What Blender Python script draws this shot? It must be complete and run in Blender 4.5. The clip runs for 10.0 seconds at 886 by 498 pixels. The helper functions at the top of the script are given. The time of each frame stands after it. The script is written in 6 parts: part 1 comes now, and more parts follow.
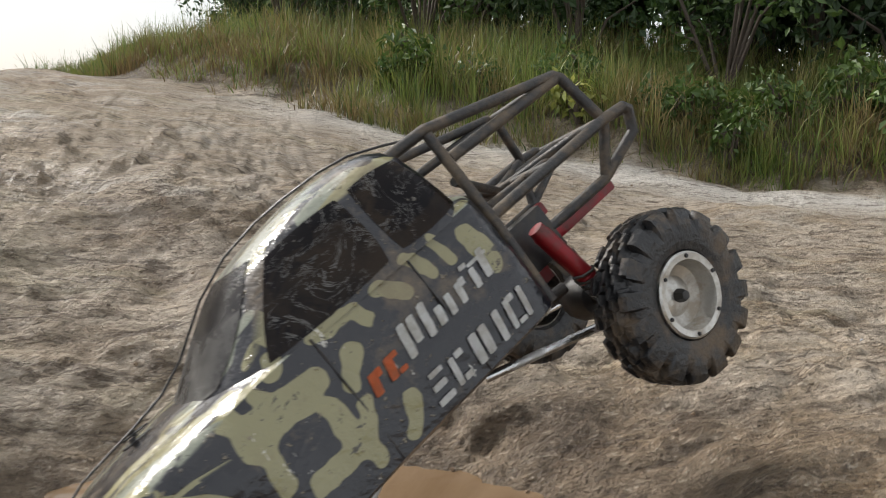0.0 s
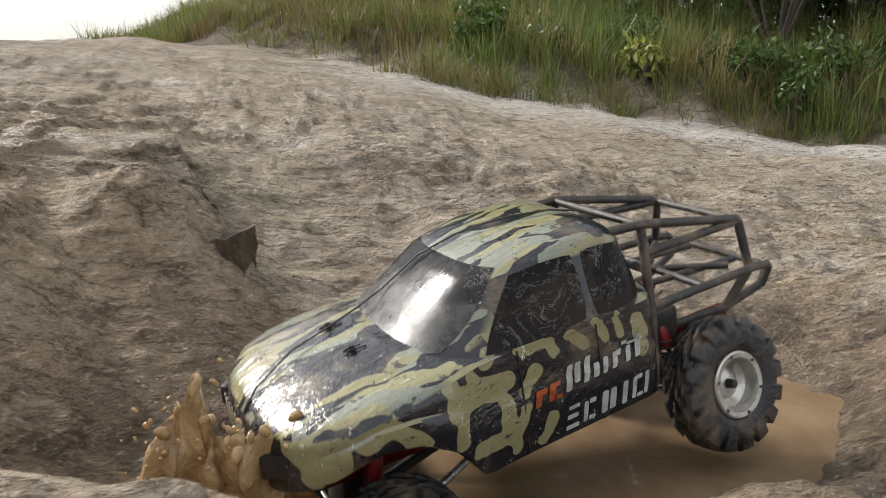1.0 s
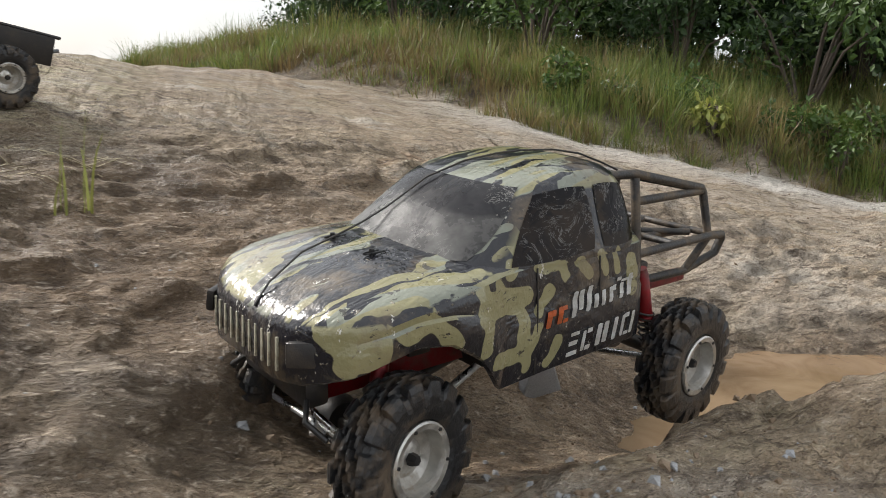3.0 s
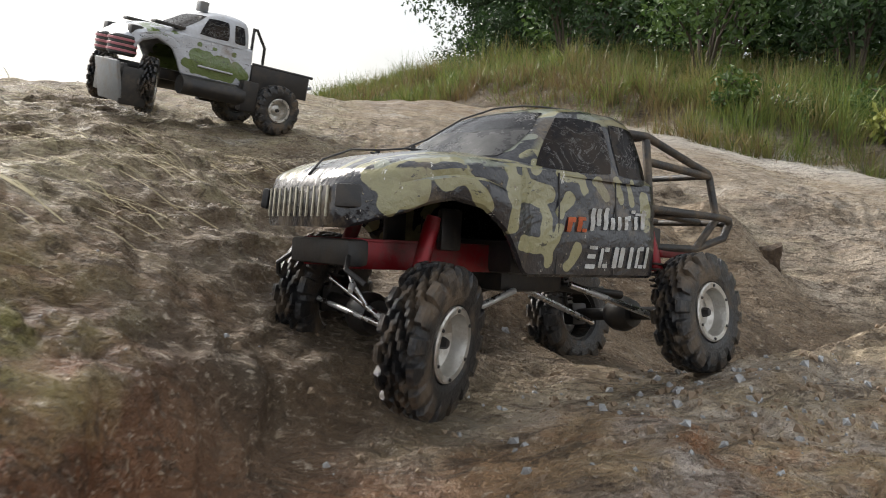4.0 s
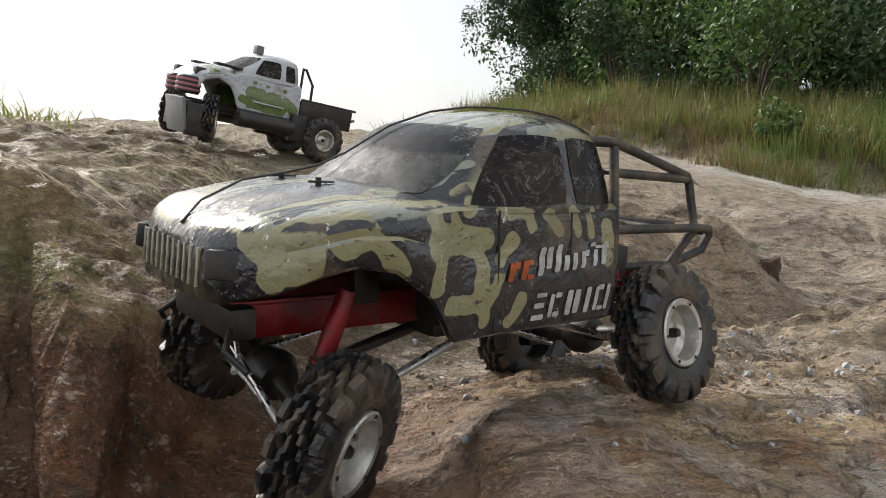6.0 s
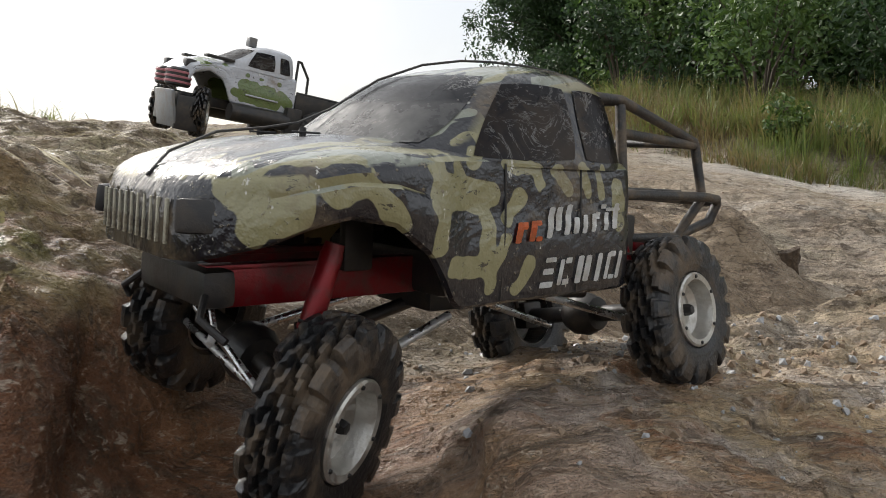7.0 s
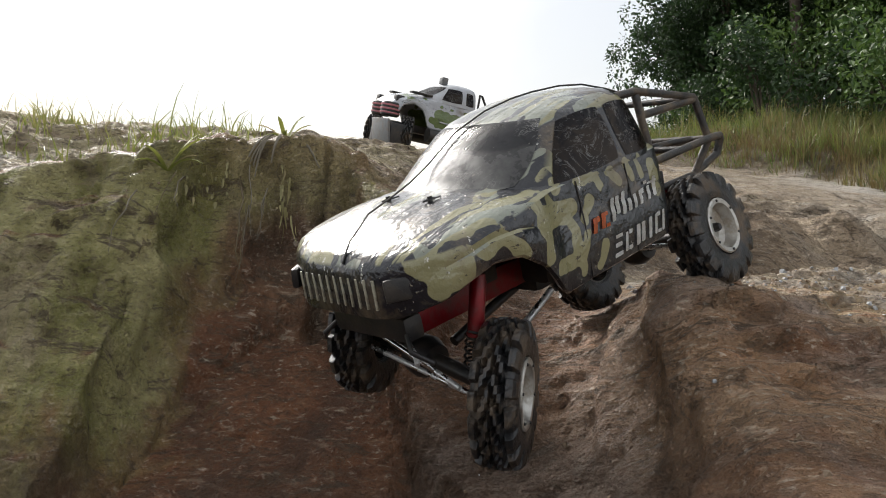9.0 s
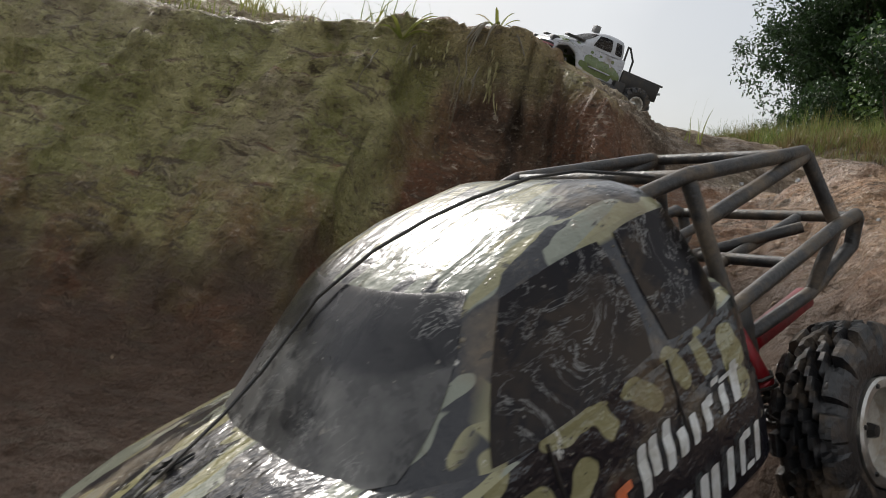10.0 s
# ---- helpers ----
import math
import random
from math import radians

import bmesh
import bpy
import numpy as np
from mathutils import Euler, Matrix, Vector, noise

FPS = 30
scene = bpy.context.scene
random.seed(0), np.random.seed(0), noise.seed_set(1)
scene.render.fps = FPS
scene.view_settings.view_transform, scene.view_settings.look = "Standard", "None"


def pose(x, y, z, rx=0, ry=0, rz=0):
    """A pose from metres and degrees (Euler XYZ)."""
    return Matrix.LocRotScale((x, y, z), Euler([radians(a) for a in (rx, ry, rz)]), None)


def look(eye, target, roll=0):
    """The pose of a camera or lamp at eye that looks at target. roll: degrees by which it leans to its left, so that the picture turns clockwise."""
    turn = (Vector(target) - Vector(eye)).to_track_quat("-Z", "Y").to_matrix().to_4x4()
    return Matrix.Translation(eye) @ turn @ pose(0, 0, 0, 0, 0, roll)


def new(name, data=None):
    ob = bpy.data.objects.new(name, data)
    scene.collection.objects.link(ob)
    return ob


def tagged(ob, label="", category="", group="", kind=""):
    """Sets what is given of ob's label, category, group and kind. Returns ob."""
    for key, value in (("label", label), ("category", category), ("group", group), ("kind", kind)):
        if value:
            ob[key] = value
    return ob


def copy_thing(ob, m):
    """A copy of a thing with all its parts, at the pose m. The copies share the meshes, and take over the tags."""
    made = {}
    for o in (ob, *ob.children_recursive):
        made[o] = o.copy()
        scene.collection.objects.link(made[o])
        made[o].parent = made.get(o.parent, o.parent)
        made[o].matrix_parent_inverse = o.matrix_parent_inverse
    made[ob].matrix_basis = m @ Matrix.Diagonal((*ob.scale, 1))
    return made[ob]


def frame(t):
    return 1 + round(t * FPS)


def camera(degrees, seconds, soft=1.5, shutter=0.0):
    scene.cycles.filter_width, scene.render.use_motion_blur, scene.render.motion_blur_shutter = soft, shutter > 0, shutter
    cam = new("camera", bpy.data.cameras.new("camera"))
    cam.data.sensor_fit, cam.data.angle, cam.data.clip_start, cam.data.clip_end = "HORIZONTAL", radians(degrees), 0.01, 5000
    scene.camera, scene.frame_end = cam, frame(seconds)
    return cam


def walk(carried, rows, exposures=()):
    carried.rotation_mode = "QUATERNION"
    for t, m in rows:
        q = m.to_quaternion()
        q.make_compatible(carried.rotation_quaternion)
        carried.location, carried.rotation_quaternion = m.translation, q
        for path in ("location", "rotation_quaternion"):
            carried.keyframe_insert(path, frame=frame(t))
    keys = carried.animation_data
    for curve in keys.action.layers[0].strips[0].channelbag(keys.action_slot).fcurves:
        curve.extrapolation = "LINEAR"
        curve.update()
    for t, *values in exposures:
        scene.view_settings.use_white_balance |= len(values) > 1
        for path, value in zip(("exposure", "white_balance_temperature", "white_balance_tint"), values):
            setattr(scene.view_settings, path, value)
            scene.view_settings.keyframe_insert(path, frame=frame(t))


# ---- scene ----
from itertools import product

cam = camera(59.4, 10.0, soft=0.9, shutter=0.15)

CAMERA_PATH = [
    (0, pose(1.167, 0.778, 0.445, 79.97, 0.49, -14.36)),
    (0.5, pose(0.993, 0.681, 0.440, 77.79, 1.21, -15.49)),
    (1, pose(0.841, 0.628, 0.459, 77.14, 1.11, -13.65)),
    (1.2, pose(0.752, 0.593, 0.457, 76.89, 1.16, -13.75)),
    (1.5, pose(0.628, 0.544, 0.469, 77.84, 0.09, -14.99)),
    (2, pose(0.476, 0.530, 0.477, 80.54, -1.30, -17.20)),
    (2.2, pose(0.430, 0.524, 0.472, 80.62, -1.83, -18.03)),
    (3.3, pose(0.061, 0.366, 0.537, 78.80, -2.52, -14.23)),
    (3.5, pose(0.044, 0.313, 0.524, 79.06, -1.53, -10.66)),
    (4, pose(0.007, 0.162, 0.501, 80.96, -0.13, -5.02)),
    (4.2, pose(0.003, 0.079, 0.517, 80.82, -0.27, -2.58)),
    (4.5, pose(0.000, 0.000, 0.500, 82.00, -0.00, 0.00)),
    (4.8, pose(0.021, -0.041, 0.502, 82.54, -0.29, 1.70)),
    (5, pose(0.021, -0.062, 0.494, 83.11, -0.14, 1.78)),
    (5.5, pose(0.069, -0.091, 0.490, 83.33, 0.43, 0.95)),
    (5.7, pose(0.087, -0.071, 0.481, 83.59, 0.41, 0.52)),
    (6.8, pose(0.100, 0.076, 0.434, 84.29, 0.68, -0.84)),
    (7, pose(0.099, 0.057, 0.429, 84.50, 1.09, 0.13)),
    (7.5, pose(0.064, -0.066, 0.430, 84.80, 1.01, 3.29)),
    (8, pose(0.032, -0.208, 0.432, 84.64, 1.32, 5.57)),
    (8.5, pose(0.029, -0.338, 0.410, 85.54, 1.50, 8.00)),
    (9, pose(0.048, -0.402, 0.368, 86.95, 0.57, 10.10)),
    (9.3, pose(0.053, -0.426, 0.319, 87.99, -1.97, 11.80)),
    (9.5, pose(0.045, -0.463, 0.276, 88.05, -4.85, 13.94)),
    (9.7, pose(0.005, -0.537, 0.268, 85.50, -6.13, 15.67)),
    (10, pose(-0.048, -0.636, 0.206, 84.72, -7.75, 16.59)),
]
TRUCK_PATH = [
    (0, pose(1.337, 1.286, 0.170, 20.11, 31.75, -159.86)),
    (0.5, pose(1.304, 1.316, 0.127, 3.53, 31.68, -165.89)),
    (1, pose(1.080, 1.274, 0.078, -1.54, 8.73, -167.17)),
    (1.2, pose(0.952, 1.280, 0.061, -5.55, -10.67, -170.52)),
    (1.5, pose(0.845, 1.208, 0.094, -3.21, -16.35, -170.55)),
    (2, pose(0.700, 1.231, 0.133, -11.19, -18.24, -175.65)),
    (2.2, pose(0.619, 1.190, 0.162, -12.82, -15.83, -171.70)),
    (3.3, pose(0.294, 1.039, 0.232, 5.99, 5.44, -156.46)),
    (3.5, pose(0.211, 0.984, 0.238, 10.29, 2.50, -155.90)),
    (4, pose(0.150, 0.906, 0.259, 5.38, -7.37, -149.48)),
    (4.2, pose(0.111, 0.787, 0.269, 4.90, -5.80, -145.90)),
    (4.5, pose(0.090, 0.700, 0.258, -5.06, -3.95, -148.18)),
    (4.8, pose(0.081, 0.640, 0.280, 0.40, -10.90, -143.00)),
    (5, pose(0.067, 0.622, 0.273, -5.74, -6.90, -142.30)),
    (5.5, pose(0.087, 0.627, 0.265, -13.61, -0.26, -143.55)),
    (5.7, pose(0.108, 0.642, 0.255, -8.40, -1.22, -143.67)),
    (6.8, pose(0.107, 0.639, 0.250, -0.96, -2.30, -139.70)),
    (7, pose(0.105, 0.664, 0.251, -3.34, -2.26, -140.50)),
    (7.2, pose(0.077, 0.601, 0.248, -5.60, 2.30, -136.60)),
    (7.5, pose(0.060, 0.539, 0.248, -5.11, 7.83, -135.06)),
    (8, pose(0.053, 0.494, 0.242, -2.99, 10.10, -132.36)),
    (8.5, pose(0.044, 0.461, 0.231, -2.77, 11.20, -131.50)),
    (9, pose(0.029, 0.425, 0.225, -0.86, 15.55, -129.20)),
    (9.3, pose(-0.021, 0.313, 0.184, 9.81, 29.21, -121.09)),
    (9.4, pose(-0.044, 0.221, 0.137, 14.50, 41.80, -118.00)),
    (9.5, pose(-0.071, 0.114, 0.088, 6.99, 48.51, -120.41)),
    (9.6, pose(-0.104, -0.027, 0.032, -0.05, 41.99, -118.39)),
    (9.8, pose(-0.066, -0.155, -0.012, 0.75, 27.82, -130.76)),
    (10, pose(-0.064, -0.192, -0.041, 5.94, 25.78, -125.65)),
]
EXPOSURES = [(0, 0.0), (0.8, 0.14), (4.5, 0.14), (7.5, 0.0), (9.0, 0.0), (9.5, -0.3), (10, -0.4)]

walk(cam, CAMERA_PATH, EXPOSURES)

# ---- daylight: thin bright overcast, sun behind haze beyond the ridge ----
SUN_AZ, SUN_EL = -44.0, 35.0          # degrees east of +y, degrees up
world = bpy.data.worlds.new("sky")
scene.world = world
world.use_nodes = True
wn, wl = world.node_tree.nodes, world.node_tree.links
wn.clear()
sky = wn.new("ShaderNodeTexSky")
sky.sky_type, sky.sun_disc = "NISHITA", False
sky.sun_elevation, sky.sun_rotation = radians(SUN_EL), radians(SUN_AZ)
sky.air_density, sky.dust_density, sky.ozone_density = 1.0, 4.0, 1.0
cloud_pos = wn.new("ShaderNodeTexCoord")
cloud_noise = wn.new("ShaderNodeTexNoise")
cloud_noise.inputs["Scale"].default_value = 2.2
cloud_noise.inputs["Detail"].default_value = 5.0
cloud_ramp = wn.new("ShaderNodeMapRange")
cloud_ramp.inputs[1].default_value, cloud_ramp.inputs[2].default_value = 0.38, 0.62
cloud_ramp.inputs[3].default_value, cloud_ramp.inputs[4].default_value = 0.55, 0.97
sky_scale = wn.new("ShaderNodeVectorMath")
sky_scale.operation = "SCALE"
sky_scale.inputs[3].default_value = 0.11
cloud_mix = wn.new("ShaderNodeMix")
cloud_mix.data_type = "RGBA"
cloud_mix.inputs[7].default_value = (1.03, 1.06, 1.09, 1)
wbg = wn.new("ShaderNodeBackground")
wbg.inputs["Strength"].default_value = 1.08
wout = wn.new("ShaderNodeOutputWorld")
wl.new(cloud_pos.outputs["Generated"], cloud_noise.inputs["Vector"])
wl.new(cloud_noise.outputs["Fac"], cloud_ramp.inputs[0])
wl.new(cloud_ramp.outputs[0], cloud_mix.inputs[0])
wl.new(sky.outputs[0], sky_scale.inputs[0])
wl.new(sky_scale.outputs[0], cloud_mix.inputs[6])
wl.new(cloud_mix.outputs[2], wbg.inputs["Color"])
wl.new(wbg.outputs[0], wout.inputs["Surface"])

sun_data = bpy.data.lights.new("sun", "SUN")
sun_data.energy, sun_data.angle, sun_data.color = 4.9, radians(14), (1.0, 0.955, 0.90)
sun = new("sun", sun_data)
_az, _el = radians(SUN_AZ), radians(SUN_EL)
sun.matrix_world = look((0, 0, 0), (-math.sin(_az) * math.cos(_el), -math.cos(_az) * math.cos(_el), -math.sin(_el)))
sun.location = (0, 0, 20)

# ---- materials ----
class Mat:
    """A node material with a Principled surface and a few short-hands."""

    def __init__(self, name, rough=0.6, metal=0.0, base=(0.5, 0.5, 0.5), spec=0.5):
        self.m = bpy.data.materials.new(name)
        self.m.use_nodes = True
        self.t = self.m.node_tree
        self.p = self.t.nodes["Principled BSDF"]
        self.p.inputs["Base Color"].default_value = (*base, 1)
        self.p.inputs["Roughness"].default_value = rough
        self.p.inputs["Metallic"].default_value = metal
        self.p.inputs["Specular IOR Level"].default_value = spec
        self.coord = None

    def node(self, kind, **inputs):
        n = self.t.nodes.new(kind)
        for k, v in inputs.items():
            n.inputs[k.replace("_", " ")].default_value = v
        return n

    def link(self, a, b):
        self.t.links.new(a, b)

    def pos(self, world=False):
        if self.coord is None:
            self.coord = self.node("ShaderNodeNewGeometry").outputs["Position"] if world else self.node("ShaderNodeTexCoord").outputs["Object"]
        return self.coord

    def noise(self, scale, detail=4.0, rough=0.55, distort=0.0, vec=None, stretch=None, world=False):
        n = self.node("ShaderNodeTexNoise", Scale=scale, Detail=detail, Roughness=rough, Distortion=distort)
        src = vec or self.pos(world)
        if stretch:
            mp = self.node("ShaderNodeVectorMath")
            mp.operation = "MULTIPLY"
            mp.inputs[1].default_value = stretch
            self.link(src, mp.inputs[0])
            src = mp.outputs[0]
        self.link(src, n.inputs["Vector"])
        return n.outputs["Fac"]

    def voronoi(self, scale, world=False, out="Distance"):
        n = self.node("ShaderNodeTexVoronoi", Scale=scale)
        self.link(self.pos(world), n.inputs["Vector"])
        return n.outputs[out]

    def ramp(self, fac, lo, hi, a=0.0, b=1.0):
        n = self.node("ShaderNodeMapRange")
        n.clamp = True
        for i, v in enumerate((lo, hi, a, b)):
            n.inputs[i + 1].default_value = v
        self.link(fac, n.inputs[0])
        return n.outputs[0]

    def math(self, op, a, b):
        n = self.node("ShaderNodeMath")
        n.operation = op
        for i, v in enumerate((a, b)):
            if isinstance(v, (int, float)):
                n.inputs[i].default_value = v
            else:
                self.link(v, n.inputs[i])
        return n.outputs[0]

    def mix(self, fac, a, b):
        n = self.node("ShaderNodeMix")
        n.data_type = "RGBA"
        for i, v in ((0, fac), (6, a), (7, b)):
            if isinstance(v, tuple):
                n.inputs[i].default_value = (*v, 1)
            elif isinstance(v, (int, float)):
                n.inputs[i].default_value = v
            else:
                self.link(v, n.inputs[i])
        return n.outputs[2]

    def colour(self, c):
        if isinstance(c, tuple):
            self.p.inputs["Base Color"].default_value = (*c, 1)
        else:
            self.link(c, self.p.inputs["Base Color"])
        return self

    def rough(self, r):
        self.link(r, self.p.inputs["Roughness"])
        return self

    def bump(self, height, distance=0.002, strength=0.6):
        n = self.node("ShaderNodeBump", Strength=strength, Distance=distance)
        self.link(height, n.inputs["Height"])
        prev = self.p.inputs["Normal"].links
        if prev:
            self.link(prev[0].from_socket, n.inputs["Normal"])
        self.link(n.outputs[0], self.p.inputs["Normal"])
        return self


def ground_material():
    m = Mat("sandy_clay", rough=0.75)
    big, mid = m.noise(1.7, 5, world=True), m.noise(9.0, 6, 0.62, world=True)
    fine = m.noise(75.0, 5, 0.65, world=True)
    grit = m.voronoi(210.0, world=True)
    geo = m.node("ShaderNodeNewGeometry")
    sep = m.node("ShaderNodeSeparateXYZ")
    m.link(geo.outputs["Position"], sep.inputs[0])
    nrm = m.node("ShaderNodeSeparateXYZ")
    m.link(geo.outputs["Normal"], nrm.inputs[0])
    sand = m.mix(m.ramp(mid, 0.35, 0.68), (0.285, 0.205, 0.128), (0.54, 0.425, 0.290))
    sand = m.mix(m.ramp(big, 0.4, 0.65, 0.0, 0.6), sand, (0.35, 0.275, 0.200))
    pale = m.mix(m.ramp(m.noise(4.2, 6, 0.7, world=True), 0.55, 0.66), sand, (0.54, 0.48, 0.40))
    # blotches of rusty clay, yellowish crust and lilac-grey silt
    pale = m.mix(m.ramp(m.noise(7.5, 6, 0.7, 0.6, world=True), 0.60, 0.70, 0.0, 0.5), pale, (0.34, 0.175, 0.085))
    pale = m.mix(m.ramp(m.noise(5.2, 6, 0.68, 0.4, world=True), 0.56, 0.68, 0.0, 0.35), pale, (0.44, 0.37, 0.22))
    pale = m.mix(m.ramp(m.noise(6.1, 5, 0.7, 0.8, stretch=(0.7, 1.7, 1.0), world=True), 0.57, 0.68, 0.0, 0.55), pale, (0.25, 0.205, 0.185))
    # straw-coloured crust on the flat of the old bank
    crust = m.math("MULTIPLY", m.ramp(sep.outputs[0], 0.0, -0.12), m.ramp(m.noise(16.0, 5, 0.7, 1.0, stretch=(0.5, 1.8, 1.0), world=True), 0.44, 0.60))
    pale = m.mix(m.math("MULTIPLY", crust, 0.65), pale, (0.52, 0.46, 0.27))
    # damp brown films and olive crusts that follow the layers
    film = m.noise(3.4, 7, 0.66, 0.5, stretch=(0.6, 1.5, 3.0), world=True)
    pale = m.mix(m.ramp(film, 0.52, 0.66, 0.0, 0.62), pale, (0.215, 0.155, 0.100))
    pale = m.mix(m.ramp(m.noise(2.6, 6, 0.7, 0.8, stretch=(0.7, 1.6, 2.0), world=True), 0.54, 0.66, 0.0, 0.5), pale, (0.40, 0.35, 0.215))
    # washed paler sand towards the grassy bank
    wash = m.math("MULTIPLY", m.ramp(sep.outputs[0], 0.55, 1.2), m.ramp(m.noise(9.0, 6, 0.7, 0.5, stretch=(0.7, 1.6, 1.0), world=True), 0.38, 0.58))
    pale = m.mix(m.math("MULTIPLY", wash, 0.6), pale, (0.60, 0.52, 0.43))
    # red clay beds show in the gully, deeper than the crust of sand
    clay = m.mix(m.ramp(mid, 0.3, 0.7), (0.150, 0.062, 0.025), (0.36, 0.175, 0.080))
    clay = m.mix(m.ramp(m.noise(3.5, 5, 0.6, stretch=(1, 1, 0.35)), 0.48, 0.66, 0.0, 0.7), clay, (0.41, 0.245, 0.135))
    # plan distance from the gully line x = -0.08
    gx = m.math("ABSOLUTE", m.math("ADD", sep.outputs[0], 0.10), 0.0)
    gully = m.math("MULTIPLY", m.ramp(gx, 0.42, 0.95, 1.0, 0.0), m.ramp(sep.outputs[1], 0.62, 0.95, 1.0, 0.0))
    wob = m.math("ADD", gully, m.math("MULTIPLY", m.math("SUBTRACT", mid, 0.5), 1.1))
    col = m.mix(m.ramp(wob, 0.42, 0.75), pale, clay)
    # red beds of the old bank, their shade mixed in as a darker colour
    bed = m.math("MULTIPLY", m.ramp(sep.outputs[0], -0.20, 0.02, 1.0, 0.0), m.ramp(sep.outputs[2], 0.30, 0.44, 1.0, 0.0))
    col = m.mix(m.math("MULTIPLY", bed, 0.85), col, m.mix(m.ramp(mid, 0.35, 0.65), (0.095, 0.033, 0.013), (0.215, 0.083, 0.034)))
    # damp brown face above the wheel track, its shade from the sun painted in
    cut = m.math("MULTIPLY", m.ramp(m.math("ADD", sep.outputs[0], m.math("MULTIPLY", sep.outputs[1], -0.75)), -0.57, -0.45, 1.0, 0.0), m.ramp(sep.outputs[1], 0.58, 0.70))
    cut = m.math("MULTIPLY", cut, m.ramp(m.math("ADD", sep.outputs[2], m.math("MULTIPLY", m.math("SUBTRACT", big, 0.5), 0.3)), 0.38, 0.47, 1.0, 0.0))
    cut = m.math("MULTIPLY", cut, m.ramp(sep.outputs[0], 0.12, 0.34, 1.0, 0.0))
    col = m.mix(m.math("MULTIPLY", cut, 0.80), col, m.mix(m.ramp(mid, 0.35, 0.65), (0.070, 0.048, 0.030), (0.19, 0.135, 0.085)))
    # wet pale silt smeared over the clay beside the wheel track
    silt = m.math("MULTIPLY", m.ramp(sep.outputs[0], 0.0, 0.22), m.math("MULTIPLY", m.ramp(sep.outputs[1], 0.7, 0.95, 1.0, 0.0), m.ramp(sep.outputs[1], 0.34, 0.50, 0.25, 1.0)))
    silt = m.math("MULTIPLY", silt, m.ramp(m.noise(11.0, 6, 0.7, 0.5, world=True), 0.36, 0.50))
    col = m.mix(m.math("MULTIPLY", silt, 0.85), col, m.mix(m.ramp(m.noise(8.0, 5, 0.7, 0.6, world=True), 0.44, 0.58), (0.52, 0.385, 0.225), (0.56, 0.485, 0.42)))
    # moss film on the old steep bank to the west
    patch = m.noise(6.5, 5, 0.65, 0.3, stretch=(1.5, 1, 0.28), world=True)
    west = m.ramp(m.math("ADD", sep.outputs[0], m.math("MULTIPLY", m.math("SUBTRACT", patch, 0.5), 0.35)), -0.47, -0.40, 1.0, 0.0)
    south = m.ramp(sep.outputs[1], 0.62, 0.80, 1.0, 0.0)
    high = m.ramp(m.math("ADD", sep.outputs[2], m.math("MULTIPLY", m.math("SUBTRACT", patch, 0.5), 0.6)), -0.02, 0.14)
    rim = m.math("MULTIPLY", m.ramp(sep.outputs[0], -0.02, -0.16), m.ramp(m.math("ADD", sep.outputs[2], m.math("MULTIPLY", m.math("SUBTRACT", patch, 0.5), 0.18)), 0.34, 0.39))
    steep = m.ramp(nrm.outputs[2], 0.80, 0.95, 1.0, 0.0)
    green = m.math("MULTIPLY", m.math("MULTIPLY", m.math("MAXIMUM", m.math("MULTIPLY", west, high), m.math("MULTIPLY", rim, 0.85)), south), steep)
    moss = m.mix(m.ramp(m.noise(9.0, 6, 0.7, 0.2, stretch=(1.4, 1, 0.3), world=True), 0.36, 0.62), (0.215, 0.215, 0.055), (0.47, 0.42, 0.19))
    moss = m.mix(m.ramp(m.noise(5.0, 6, 0.7, 0.4, stretch=(1.2, 1, 0.5), world=True), 0.52, 0.62, 0.0, 0.7), moss, (0.36, 0.29, 0.19))
    col = m.mix(m.math("MULTIPLY", green, 0.9), col, moss)
    # dark streaks down two clefts of the red face
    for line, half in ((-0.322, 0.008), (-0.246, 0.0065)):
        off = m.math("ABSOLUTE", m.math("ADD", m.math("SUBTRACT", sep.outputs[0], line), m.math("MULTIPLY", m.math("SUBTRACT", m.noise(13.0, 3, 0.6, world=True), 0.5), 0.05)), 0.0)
        cleft_streak = m.math("MULTIPLY", m.ramp(off, 0.3 * half, 1.3 * half, 1.0, 0.0), m.math("MULTIPLY", m.ramp(sep.outputs[2], 0.33, 0.37, 1.0, 0.0), m.ramp(sep.outputs[1], 0.59, 0.63)))
        col = m.mix(m.math("MULTIPLY", cleft_streak, 0.75), col, (0.028, 0.016, 0.010))
    # wet dark mud along the gully bottom, with the shade there painted in
    mud_shade = m.ramp(m.math("ADD", sep.outputs[2], m.math("MULTIPLY", m.math("SUBTRACT", mid, 0.5), 0.3)), 0.0, 0.13, 1.0, 0.0)
    shaded_trough = m.math("MULTIPLY", m.ramp(m.math("ADD", gx, m.math("MULTIPLY", m.math("SUBTRACT", mid, 0.5), 0.25)), 0.24, 0.38, 1.0, 0.0), m.ramp(sep.outputs[1], 0.34, 0.46, 1.0, 0.0))
    mud_shade = m.math("MAXIMUM", mud_shade, m.math("MULTIPLY", shaded_trough, m.ramp(sep.outputs[2], 0.13, 0.21, 1.0, 0.0)))
    col = m.mix(m.math("MULTIPLY", mud_shade, 0.85), col, (0.060, 0.035, 0.020))
    # damp brown slope beside the ford
    dx = m.math("DIVIDE", m.math("SUBTRACT", sep.outputs[0], 0.42), 0.60)
    dy = m.math("DIVIDE", m.math("SUBTRACT", sep.outputs[1], 1.36), 0.42)
    damp = m.ramp(m.math("ADD", m.math("MULTIPLY", dx, dx), m.math("MULTIPLY", dy, dy)), 0.45, 1.15, 1.0, 0.0)
